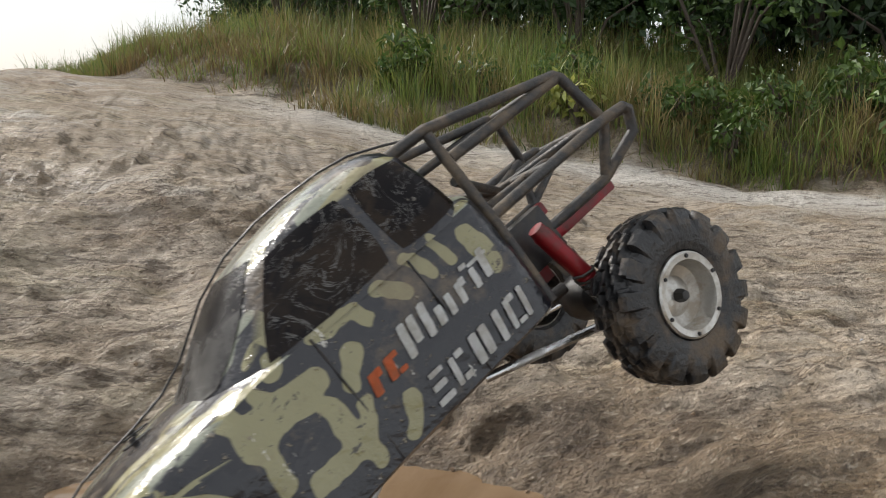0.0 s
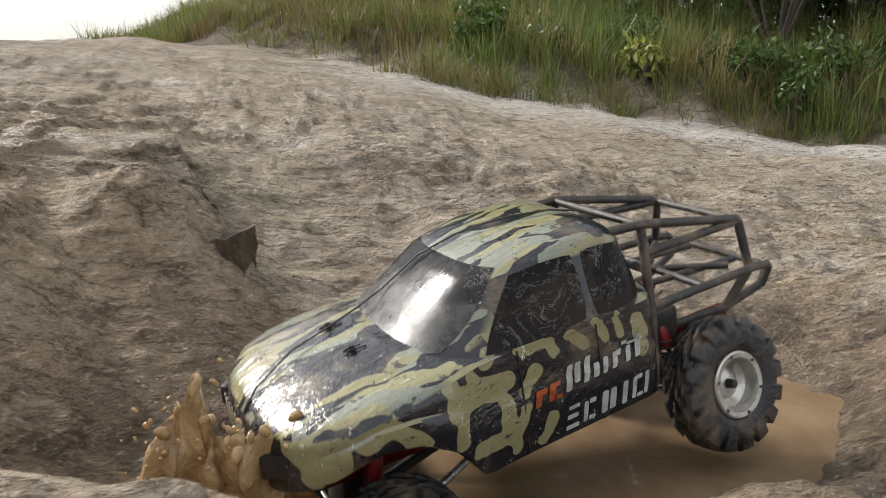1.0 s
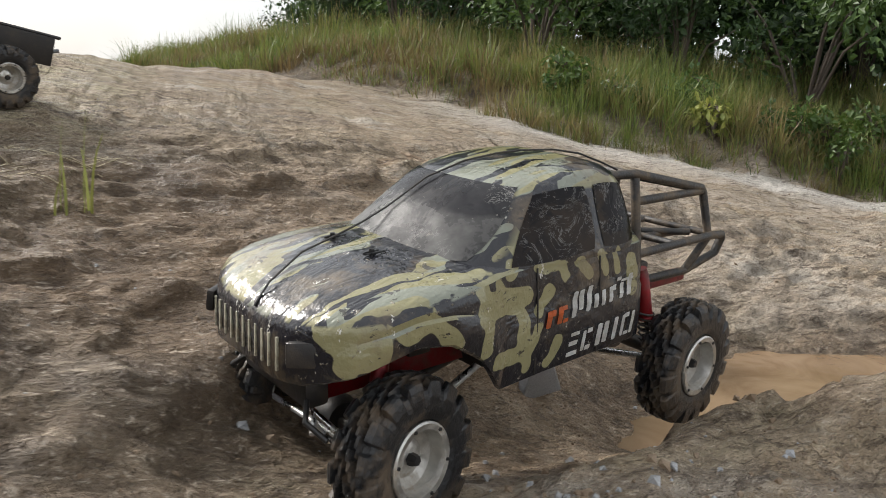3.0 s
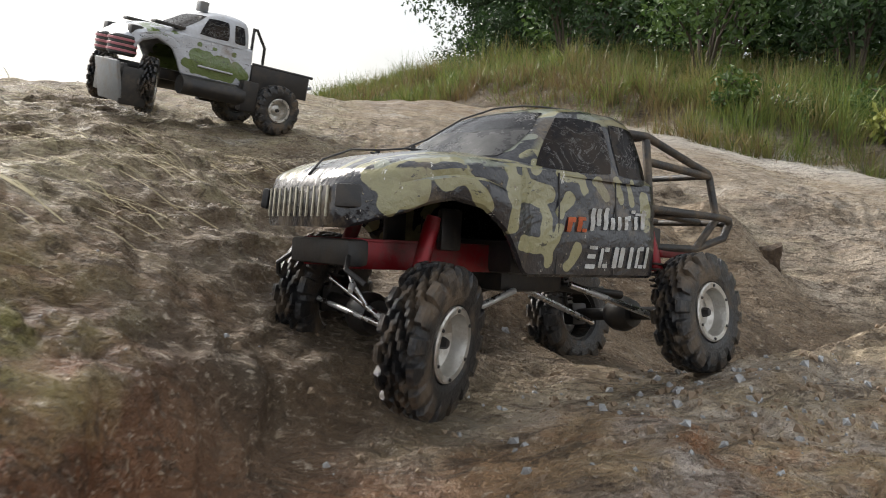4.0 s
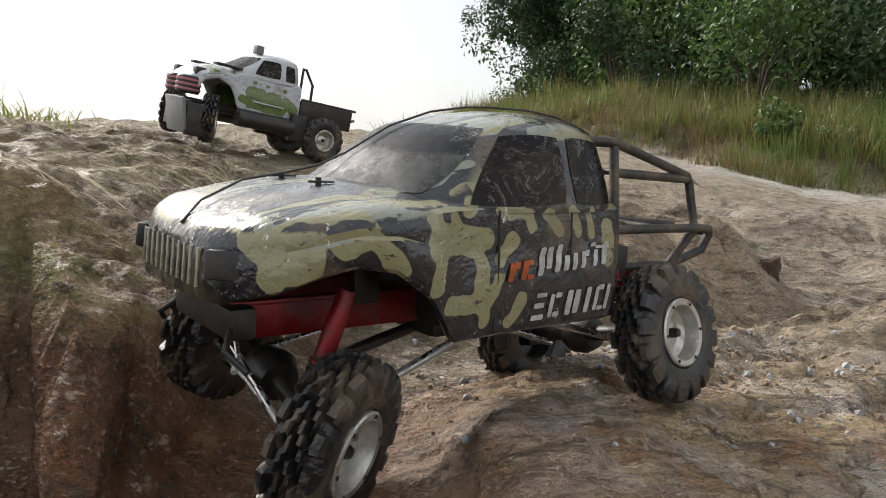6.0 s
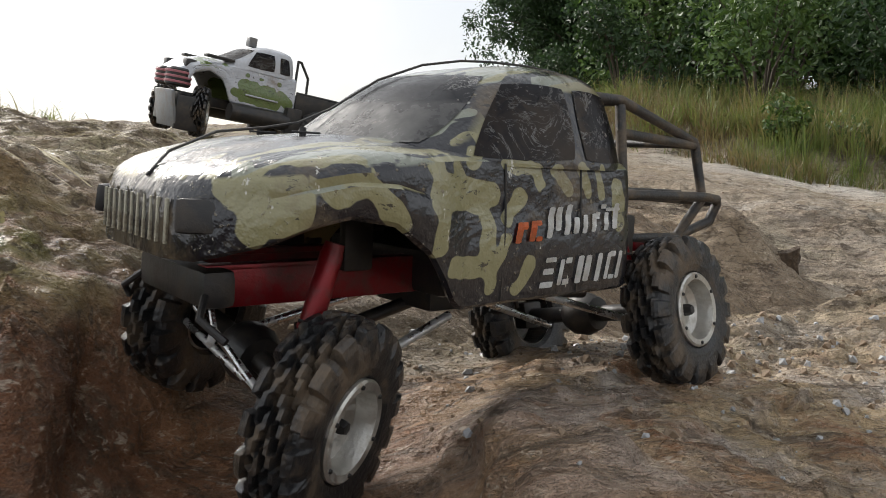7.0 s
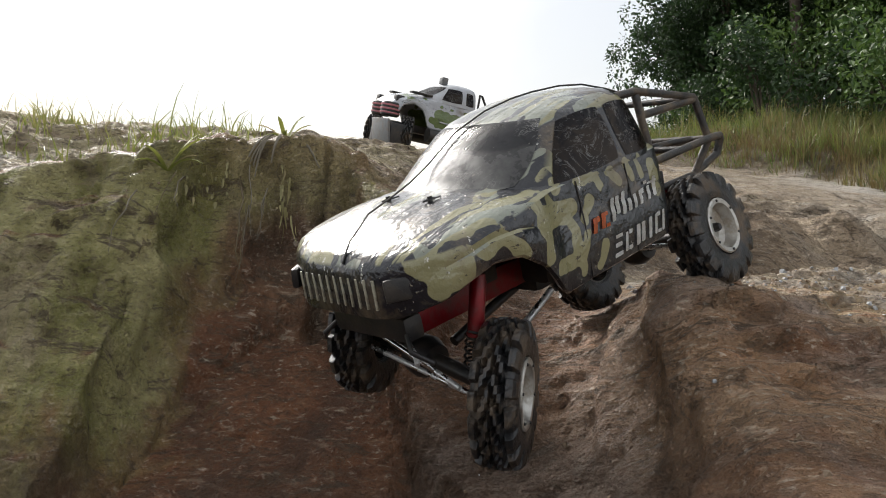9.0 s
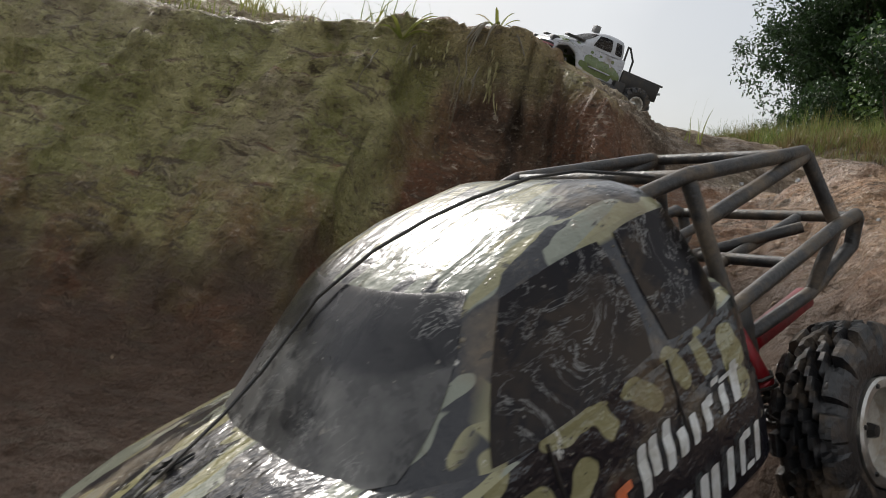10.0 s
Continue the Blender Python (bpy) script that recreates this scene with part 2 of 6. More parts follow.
    damp = m.ramp(m.math("ADD", damp, m.math("MULTIPLY", m.math("SUBTRACT", film, 0.5), 1.2)), 0.25, 0.75)
    soaked = m.mix(m.ramp(mid, 0.35, 0.65), (0.155, 0.100, 0.058), (0.29, 0.195, 0.118))
    # paler towards the east, making up in colour for the slope's missing sun
    lifted_brown = m.mix(m.ramp(mid, 0.35, 0.65), (0.30, 0.205, 0.125), (0.50, 0.365, 0.24))
    col = m.mix(m.math("MULTIPLY", damp, 0.62), col, m.mix(m.ramp(sep.outputs[0], 0.42, 0.58), soaked, lifted_brown))
    # dark mud of the ford, stretched to paint in the truck's shade as well
    px = m.math("DIVIDE", m.math("SUBTRACT", sep.outputs[0], 1.17), 0.76)
    py = m.math("DIVIDE", m.math("SUBTRACT", sep.outputs[1], 1.22), 0.46)
    ford = m.ramp(m.math("ADD", m.math("MULTIPLY", px, px), m.math("MULTIPLY", py, py)), 0.35, 1.0, 1.0, 0.0)
    ford = m.ramp(m.math("ADD", ford, m.math("MULTIPLY", m.math("SUBTRACT", mid, 0.5), 0.9)), 0.3, 0.8)
    ford = m.math("MULTIPLY", ford, m.ramp(sep.outputs[2], 0.17, 0.25, 1.0, 0.0))
    col = m.mix(m.math("MULTIPLY", ford, 0.8), col, m.mix(m.ramp(mid, 0.35, 0.65), (0.10, 0.066, 0.038), (0.27, 0.185, 0.11)))
    # washed quartz strip along the foot of the grassy bank
    foot = m.math("ADD", m.math("MULTIPLY", sep.outputs[0], 0.525), m.math("MULTIPLY", sep.outputs[1], 0.851))
    foot = m.math("ADD", foot, m.math("MULTIPLY", m.math("SUBTRACT", m.noise(6.0, 5, 0.7, world=True), 0.5), 0.5))
    strip = m.math("MULTIPLY", m.ramp(foot, 3.55, 4.00), m.ramp(foot, 4.14, 4.26, 1.0, 0.0))
    col = m.mix(m.math("MULTIPLY", strip, m.ramp(sep.outputs[0], 0.9, 1.6)), col, (0.70, 0.66, 0.60))
    # leaf litter and dark soil under the grass of the bank
    litter = m.ramp(foot, 4.24, 4.42)
    col = m.mix(litter, col, m.mix(m.ramp(mid, 0.35, 0.65), (0.055, 0.038, 0.022), (0.16, 0.115, 0.06)))
    crack = m.ramp(m.noise(15.0, 7, 0.72, 1.0, stretch=(0.5, 1.9, 1.6)), 0.385, 0.43, 0.8, 0.0)
    col = m.mix(crack, col, (0.085, 0.056, 0.034))
    # thin shelves of layered crust, shade under each lip painted as a dark line
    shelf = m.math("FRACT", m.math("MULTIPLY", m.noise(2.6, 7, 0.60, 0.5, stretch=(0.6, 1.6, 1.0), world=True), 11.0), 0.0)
    dry = m.math("MULTIPLY", m.math("SUBTRACT", 1.0, mud_shade), m.math("SUBTRACT", 1.0, m.math("MULTIPLY", green, 0.7)))
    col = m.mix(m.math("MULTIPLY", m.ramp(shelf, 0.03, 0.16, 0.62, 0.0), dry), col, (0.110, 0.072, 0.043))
    # short dashes where the thin layers break off, dark in the bump's hollows
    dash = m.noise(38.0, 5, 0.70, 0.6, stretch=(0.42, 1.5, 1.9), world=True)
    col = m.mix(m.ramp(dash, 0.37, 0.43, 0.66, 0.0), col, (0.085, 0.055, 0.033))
    col = m.mix(m.math("MULTIPLY", m.ramp(dash, 0.58, 0.66, 0.0, 0.40), dry), col, (0.58, 0.475, 0.35))
    speck = m.noise(115.0, 4, 0.72, 0.4, stretch=(0.6, 1.3, 1.4), world=True)
    col = m.mix(m.ramp(speck, 0.36, 0.43, 0.55, 0.0), col, (0.090, 0.060, 0.037))
    col = m.mix(m.math("MULTIPLY", m.ramp(speck, 0.58, 0.65, 0.0, 0.55), dry), col, (0.60, 0.515, 0.41))
    dirt = m.mix(m.ramp(fine, 0.30, 0.48, 0.50, 0.0), col, (0.11, 0.078, 0.052))
    grains = m.noise(150.0, 3, 0.7, world=True)
    dirt = m.mix(m.math("MULTIPLY", m.ramp(grains, 0.62, 0.70, 0.0, 0.35), dry), dirt, (0.62, 0.53, 0.43))
    dirt = m.mix(m.ramp(m.noise(95.0, 4, 0.75, world=True), 0.64, 0.69, 0.0, 0.55), dirt, (0.085, 0.058, 0.038))
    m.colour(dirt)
    # damp film: glossier where water stands in the sand
    wet = m.math("MULTIPLY", m.ramp(m.noise(5.5, 5, 0.65, world=True), 0.44, 0.62), m.ramp(sep.outputs[2], 0.08, 0.17))
    m.rough(m.ramp(m.math("ADD", m.math("ADD", m.math("MULTIPLY", wet, 0.60), m.math("MULTIPLY", silt, 0.55)), m.math("MULTIPLY", ford, 0.4)), 0.0, 1.0, 0.78, 0.17))
    ridge = m.math("ABSOLUTE", m.math("SUBTRACT", m.noise(13.0, 6, 0.66, 0.7, stretch=(0.8, 1.6, 1.0), world=True), 0.5), 0.0)
    m.bump(m.ramp(ridge, 0.0, 0.13), 0.007, 0.8)
    m.bump(m.noise(22.0, 7, 0.72, 0.4, stretch=(0.5, 1.7, 2.4), world=True), 0.0075, 0.85)
    m.bump(m.ramp(shelf, 0.0, 0.22), 0.009, 0.9)
    m.bump(m.ramp(dash, 0.30, 0.56), 0.0075, 1.0)
    m.bump(m.ramp(speck, 0.32, 0.60), 0.0032, 1.0)
    m.bump(fine, 0.005, 0.9)
    m.bump(grit, 0.0014, 0.5)
    return m.m


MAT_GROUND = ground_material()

# ---- ground ----
def hash01(i, j, seed):
    v = np.sin(i * 127.1 + j * 311.7 + seed * 74.7) * 43758.5453
    return v - np.floor(v)


def value_noise(x, y, seed=0):
    i, j = np.floor(x), np.floor(y)
    u, v = x - i, y - j
    u, v = u * u * u * (u * (u * 6 - 15) + 10), v * v * v * (v * (v * 6 - 15) + 10)
    a, b = hash01(i, j, seed), hash01(i + 1, j, seed)
    c, d = hash01(i, j + 1, seed), hash01(i + 1, j + 1, seed)
    return (a + (b - a) * u + (c - a) * v + (a - b - c + d) * u * v) * 2 - 1


def fbm(x, y, octaves, seed=0, gain=0.5):
    total, amp = 0.0, 1.0
    for k in range(octaves):
        total = total + amp * value_noise(x * 2**k + 17.3 * k, y * 2**k - 9.1 * k, seed + k)
        amp *= gain
    return total


def step01(a, b, v):
    t = np.clip((v - a) / (b - a), 0, 1)
    return t * t * (3 - 2 * t)


# the wheel-worn ford and the gully: plan place, floor height, half width, slopes of the left and right side
FORD = [(1.95, 1.42, 0.20, 0.20, 1.2, 0.4), (1.55, 1.36, 0.14, 0.19, 1.3, 0.42), (1.30, 1.32, 0.055, 0.18, 1.4, 0.42), (1.10, 1.30, 0.02, 0.17, 1.6, 0.42), (0.92, 1.24, 0.03, 0.15, 1.7, 0.42),
        (0.72, 1.21, 0.07, 0.14, 1.8, 0.55), (0.50, 1.15, 0.15, 0.14, 1.6, 0.95), (0.32, 1.02, 0.225, 0.15, 1.3, 1.4), (0.16, 0.84, 0.25, 0.15, 1.2, 1.7), (0.06, 0.68, 0.245, 0.13, 1.0, 1.7), (0.0, 0.56, 0.22, 0.11, 0.9, 2.0)]
GULLY = [(0.0, 0.56, 0.22, 0.09, 0.9, 2.6), (-0.03, 0.44, 0.17, 0.10, 0.85, 2.8), (-0.07, 0.30, 0.10, 0.11, 0.85, 2.8), (-0.10, 0.12, 0.0, 0.12, 0.85, 2.8), (-0.13, -0.10, -0.08, 0.13, 0.85, 2.8),
         (-0.14, -0.32, -0.155, 0.14, 0.85, 2.8), (-0.13, -0.70, -0.23, 0.16, 0.85, 2.8), (-0.10, -1.6, -0.33, 0.25, 0.7, 2.0), (0.0, -4.0, -0.5, 0.6, 0.5, 1.0)]
PIT_X, PIT_Y = [-9, -3, -1.6, -1.0, -0.6, -0.37, -0.27, -0.20, -0.10, 0.0, 0.12, 0.35, 1.0], [-3.0, -0.3, 0.30, 0.50, 0.61, 0.69, 0.70, 0.58, 0.40, 0.22, -0.05, -0.5, -1.4]
CREVICES = [(-0.320, 0.010, 0.018), (-0.245, 0.009, 0.016)]
FLOOR_Y, FLOOR_Z = [-9, -2, -0.7, -0.3, 0.0, 0.4, 0.6], [-0.5, -0.35, -0.24, -0.165, -0.085, 0.06, 0.18]
BANK_Y = [-60, -8, -2, 0.0, 1.0, 2.4, 2.8, 3.1, 3.4, 3.65, 3.95, 4.6, 6.0, 8.0, 12.0, 30.0, 90.0]
BANK_X = [40, 14, 9.2, 7.4, 6.2, 4.4, 3.75, 3.25, 2.7, 2.15, 1.58, 0.86, 0.12, -0.35, -1.0, -3.4, -14.0]


def carve(x, y, z, line):
    """Cut a channel along a line; left and right as one goes along it."""
    best = np.full(x.shape, 1e9)
    cut = z.copy()
    for (ax, ay, az, aw, al, ar), (bx, by, bz, bw, bl, br) in zip(line, line[1:]):
        dx, dy = bx - ax, by - ay
        s = np.clip(((x - ax) * dx + (y - ay) * dy) / (dx * dx + dy * dy), 0, 1)
        ox, oy = x - ax - s * dx, y - ay - s * dy
        d = np.hypot(ox, oy)
        side = dx * oy - dy * ox
        slope = np.where(side > 0, al + s * (bl - al), ar + s * (br - ar))
        over = np.maximum(d - (aw + s * (bw - aw)), 0)
        prof = az + s * (bz - az) + slope * over + 0.02 * np.minimum(d / 0.1, 1.5) ** 2
        near = d < best
        cut = np.where(near, prof, cut)
        best = np.minimum(best, d)
    return cut


def smooth_min(a, b, k):
    h = np.clip(0.5 + 0.5 * (b - a) / k, 0, 1)
    return b + (a - b) * h - k * h * (1 - h)


def bank_offset(x, y):
    return x - np.interp(y, BANK_Y, BANK_X)


def ledges(z, x, y, h, amount, seed):
    """Wash the slope into thin layers: flat treads and short risers that follow its contours."""
    u = (z + 0.8 * h * fbm(x * 2.6 + 0.9 * y, y * 3.4, 4, seed, 0.55)) / h
    whole = np.floor(u)
    part_up = u - whole
    rise = part_up - step01(0.72, 0.98, part_up)
    return z - amount * h * rise


def ground_height(x, y, rough=True):
    z = 0.38 - 0.14 * (x - 0.66) + 0.10 * (y - 2.33)
    z = smooth_min(z, np.full_like(z, 0.63), 0.08)
    z = -smooth_min(-z, np.full_like(z, -0.13), 0.05)
    z = z + 0.10 * step01(-0.02, -0.34, x) * (1 - step01(1.1, 1.7, y)) * step01(-2.5, 0.2, y)
    z = z + 0.045 * np.exp(-(((x - 0.27) / 0.16) ** 2 + ((y - 0.40) / 0.13) ** 2))
    z = z + 0.045 * np.exp(-(((y - 0.93) / 0.09) ** 2)) * step01(0.55, 0.80, x) * (1 - step01(1.05, 1.35, x))
    z = z - 0.10 * step01(-0.45, -0.85, x) * (1 - step01(0.9, 1.4, y)) + 0.03 * np.exp(-(((x + 0.36) / 0.10) ** 2 + ((y - 0.74) / 0.12) ** 2))
    b = bank_offset(x, y)
    z = z + np.where(b > 0, 0.80 * (1 - np.exp(-np.maximum(b, 0) * 0.16)) + 0.10 * step01(0, 0.35, b), 0)
    if rough:
        w = 1 + 3 * step01(3, 12, np.hypot(x, y))
        z = z + 0.022 * fbm(x * 2.3, y * 2.3, 3, 3) * w
        warp = 0.5 * fbm(x * 2.1, y * 2.1, 2, 81)
        near = 1 - step01(2.5, 4.5, np.hypot(x - 0.4, y - 0.9))
        crest = 1 - np.abs(fbm(x * 3.4 + y * 1.6 + warp, y * 6.6 - x * 2.4 + warp, 4, 47, 0.55))
        z = z + near * 0.006 * (np.maximum(crest, 0) ** 2 - 0.4)
        lay = fbm(x * 3.0 + y * 1.2, y * 7.5 - x * 3.1, 4, 21, 0.55)
        flat = 1 - 0.75 * step01(1.7, 2.6, np.hypot(x - 0.4, y - 0.9))
        z = z + flat * (0.008 * lay + 0.004 * np.abs(fbm(x * 6.0, y * 9.0, 4, 31, 0.6)) - 0.006 * np.maximum(fbm(x * 4.3 + 3, y * 5.1, 3, 91), 0) ** 1.5)
        near = near * flat
        z = ledges(ledges(z, x, y, 0.024, 0.55 * near * (0.55 + 0.45 * step01(-0.05, 0.3, x)), 121), x, y, 0.0085, 0.55 * near, 131)
    e = 0.035 * fbm(x * 4.1, y * 4.1, 3, 11) if rough else 0
    z = smooth_min(z, carve(x + e, y + e, z, FORD), 0.03)
    z = z + 0.040 * np.exp(-(((x - 0.715) / 0.14) ** 2 + ((y - 0.945) / 0.075) ** 2)) * (0.9 + 0.35 * e / 0.035)
    z = z + 0.075 * np.exp(-(((x - 0.71) / 0.075) ** 2 + ((y - 1.67) / 0.07) ** 2))
    # the pit before the old bank: a steep face along a line, and a floor that falls away south
    edge = np.interp(x + 0.6 * e, PIT_X, PIT_Y)
    for cx, cw, cd in CREVICES:
        edge = edge + cd * np.exp(-(((x + 0.25 * e - cx) / cw) ** 2))
    fall = np.interp(x, [-1.2, -0.5, -0.36, -0.2, 0.0], [0.95, 1.05, 4.2, 4.2, 2.2])
    face = -smooth_min(-(z - fall * np.maximum(edge - y, 0)), -np.interp(y, FLOOR_Y, FLOOR_Z), 0.06)
    z = np.where(y < edge, np.minimum(z, face), z)
    z = smooth_min(z, carve(x + 0.5 * e, y + 0.5 * e, z, GULLY), 0.025)
    if rough:
        near = 1 - step01(2.5, 5.0, np.hypot(x - 0.4, y - 0.6))
        z = z + near * (0.0058 * fbm(x * 13 + 0.3 * fbm(x * 6, y * 6, 2, 71), y * 24, 4, 41, 0.66))
    return z


def graded(lo, hi, step, out_lo, out_hi, grow=1.09):
    mid = list(np.arange(lo, hi, step))
    up, d, v = [], step, mid[-1]
    while v < out_hi:
        d *= grow
        v += d
        up.append(v)
    down, d, v = [], step, mid[0]
    while v > out_lo:
        d *= grow
        v -= d
        down.append(v)
    return np.array(down[::-1] + mid + up)


def ground_mesh():
    gx, gy = graded(-1.0, 1.9, 0.0075, -90, 90), graded(-0.9, 2.1, 0.0075, -70, 140)
    X, Y = np.meshgrid(gx, gy)
    Z = ground_height(X, Y)
    # lumps and hollows stand out square to the steep faces
    zx = np.gradient(Z, axis=1) / np.gradient(X, axis=1)
    zy = np.gradient(Z, axis=0) / np.gradient(Y, axis=0)
    steep = step01(0.5, 1.6, np.hypot(zx, zy)) * (1 - step01(2, 3, np.hypot(X, Y)))
    n = np.sqrt(1 + zx**2 + zy**2)
    lump = steep * (0.014 * fbm(X * 9 + Z * 6, Y * 9 - Z * 12, 5, 55, 0.64))
    lump = lump + steep * step01(-0.28, -0.45, X) * 0.016 * fbm(X * 13 + 0.6 * fbm(X * 4, Z * 6, 2, 65), Z * 3.2, 4, 61, 0.6)
    X, Y, Z = X - zx / n * lump, Y - zy / n * lump, Z + lump / n
    rows, cols = X.shape
    verts = np.stack([X, Y, Z], -1).reshape(-1, 3)
    i = np.arange(rows * cols).reshape(rows, cols)
    quads = np.stack([i[:-1, :-1], i[:-1, 1:], i[1:, 1:], i[1:, :-1]], -1).reshape(-1, 4)
    me = bpy.data.meshes.new("ground")
    me.vertices.add(len(verts))
    me.vertices.foreach_set("co", verts.ravel())
    me.loops.add(quads.size)
    me.loops.foreach_set("vertex_index", quads.ravel().astype(np.int32))
    me.polygons.add(len(quads))
    me.polygons.foreach_set("loop_start", np.arange(0, quads.size, 4, dtype=np.int32))
    me.update(calc_edges=True)
    me.polygons.foreach_set("use_smooth", np.ones(len(quads), bool))
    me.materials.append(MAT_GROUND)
    return me


def height_at(x, y):
    return float(ground_height(np.array([float(x)]), np.array([float(y)]))[0])


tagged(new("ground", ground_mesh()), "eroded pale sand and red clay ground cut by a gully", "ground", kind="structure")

# ---- more materials ----
WOBBLE = 0.014


def camo_material(name, strokes, side_dark, tan, pale, stretch):
    """Sprayed camouflage on a clear shell: placed patches on the flanks, free patches on hood and roof, mud over it."""
    m = Mat(name, rough=0.3, spec=0.28)
    m.p.inputs["Coat Weight"].default_value, m.p.inputs["Coat Roughness"].default_value = 0.75, 0.13
    pos = m.pos()
    wob = m.node("ShaderNodeTexNoise", Scale=38.0, Detail=2.0)
    m.link(pos, wob.inputs["Vector"])
    off = m.node("ShaderNodeVectorMath")
    off.operation = "MULTIPLY_ADD"
    m.link(wob.outputs["Color"], off.inputs[0])
    off.inputs[1].default_value = (WOBBLE, WOBBLE, WOBBLE)
    m.link(pos, off.inputs[2])
    near = None
    flat = m.node("ShaderNodeVectorMath")
    flat.operation = "MULTIPLY"
    flat.inputs[1].default_value = (1, 0, 1)
    m.link(off.outputs[0], flat.inputs[0])
    for x0, z0, x1, z1, r in strokes:
        # distance to a round-ended stroke of the spray can
        a, d = Vector((x0, 0, z0)), Vector((x1 - x0, 0, z1 - z0))
        pa = m.node("ShaderNodeVectorMath")
        pa.operation = "SUBTRACT"
        m.link(flat.outputs[0], pa.inputs[0])
        pa.inputs[1].default_value = a + Vector((0.5 * WOBBLE, 0, 0.5 * WOBBLE))
        dot = m.node("ShaderNodeVectorMath")
        dot.operation = "DOT_PRODUCT"
        m.link(pa.outputs[0], dot.inputs[0])
        dot.inputs[1].default_value = d / max(1e-8, d.length_squared)
        h = m.ramp(dot.outputs["Value"], 0.0, 1.0)
        along = m.node("ShaderNodeVectorMath")
        along.operation = "SCALE"
        along.inputs[0].default_value = d
        m.link(h, along.inputs[3])
        gap = m.node("ShaderNodeVectorMath")
        gap.operation = "DISTANCE"
        m.link(pa.outputs[0], gap.inputs[0])
        m.link(along.outputs[0], gap.inputs[1])
        dist = m.math("SUBTRACT", gap.outputs["Value"], 1.28 * r)
        if near is None:
            near = dist
        else:
            soft = m.node("ShaderNodeMath")
            soft.operation = "SMOOTH_MIN"
            m.link(near, soft.inputs[0])
            m.link(dist, soft.inputs[1])
            soft.inputs[2].default_value = 0.006
            near = soft.outputs[0]
    geo = m.node("ShaderNodeTexCoord")
    nz = m.node("ShaderNodeSeparateXYZ")
    m.link(geo.outputs["Normal"], nz.inputs[0])
    top = m.ramp(nz.outputs[2], 0.50, 0.60)
    flank = m.mix(m.ramp(near, -0.0003, 0.0003), tan, side_dark)
    n1 = m.noise(21.0, 1.5, 0.4, 0.6, stretch=stretch)
    n2 = m.noise(27.0, 1.5, 0.4, 0.8, vec=off.outputs[0], stretch=stretch)
    over = m.mix(m.ramp(n1, 0.495, 0.505), pale, tan)
    over = m.mix(m.ramp(n2, 0.515, 0.525), over, side_dark)
    col = m.mix(top, flank, over)
    mud = m.ramp(m.noise(17.0, 6, 0.68), 0.53, 0.70, 0.0, 0.75)
    col = m.mix(mud, col, (0.17, 0.125, 0.075))
    spots = m.ramp(m.noise(150.0, 3, 0.7), 0.64, 0.70, 0.0, 0.85)
    col = m.mix(spots, col, (0.20, 0.17, 0.12))
    worn = m.ramp(m.noise(95.0, 4, 0.8, stretch=(1.0, 1.0, 0.3)), 0.655, 0.69, 0.0, 0.85)
    col = m.mix(worn, col, (0.62, 0.60, 0.54))
    chips = m.ramp(m.noise(130.0, 4, 0.75, 0.4, stretch=(0.5, 0.5, 1.0)), 0.62, 0.65, 0.0, 0.9)
    col = m.mix(chips, col, (0.035, 0.03, 0.025))
    m.colour(col)
    m.rough(m.ramp(m.math("ADD", m.math("ADD", mud, spots), m.math("MULTIPLY", m.noise(9.0, 5, 0.6), 0.5)), 0.1, 1.0, 0.22, 0.62))
    m.bump(m.noise(48.0, 4, 0.65), 0.0036, 0.6)
    m.bump(m.noise(22.0, 3, 0.6, 0.8, stretch=(0.5, 1.5, 1.0)), 0.006, 0.5)
    m.bump(spots, 0.001, 0.6)
    m.link(m.p.inputs["Normal"].links[0].from_socket, m.p.inputs["Coat Normal"])
    return m.m


def muddy(name, base, rough, metal=0.0, mud=(0.16, 0.115, 0.07), amount=0.6, scale=40.0, bump=0.0006):
    m = Mat(name, rough, metal)
    n = m.noise(scale, 6, 0.7)
    f = m.ramp(n, 0.47, 0.66, 0.0, amount)
    tone = m.mix(m.noise(scale * 3, 3), tuple(0.75 * c for c in base), tuple(min(1.0, 1.2 * c) for c in base))
    m.colour(m.mix(f, tone, mud))
    m.rough(m.ramp(f, 0.0, 1.0, rough, 0.75))
    if metal:
        m.link(m.ramp(f, 0.0, 0.5, metal, 0.0), m.p.inputs["Metallic"])
    m.bump(m.noise(scale * 6, 4, 0.7), bump, 0.6)
    return m.m


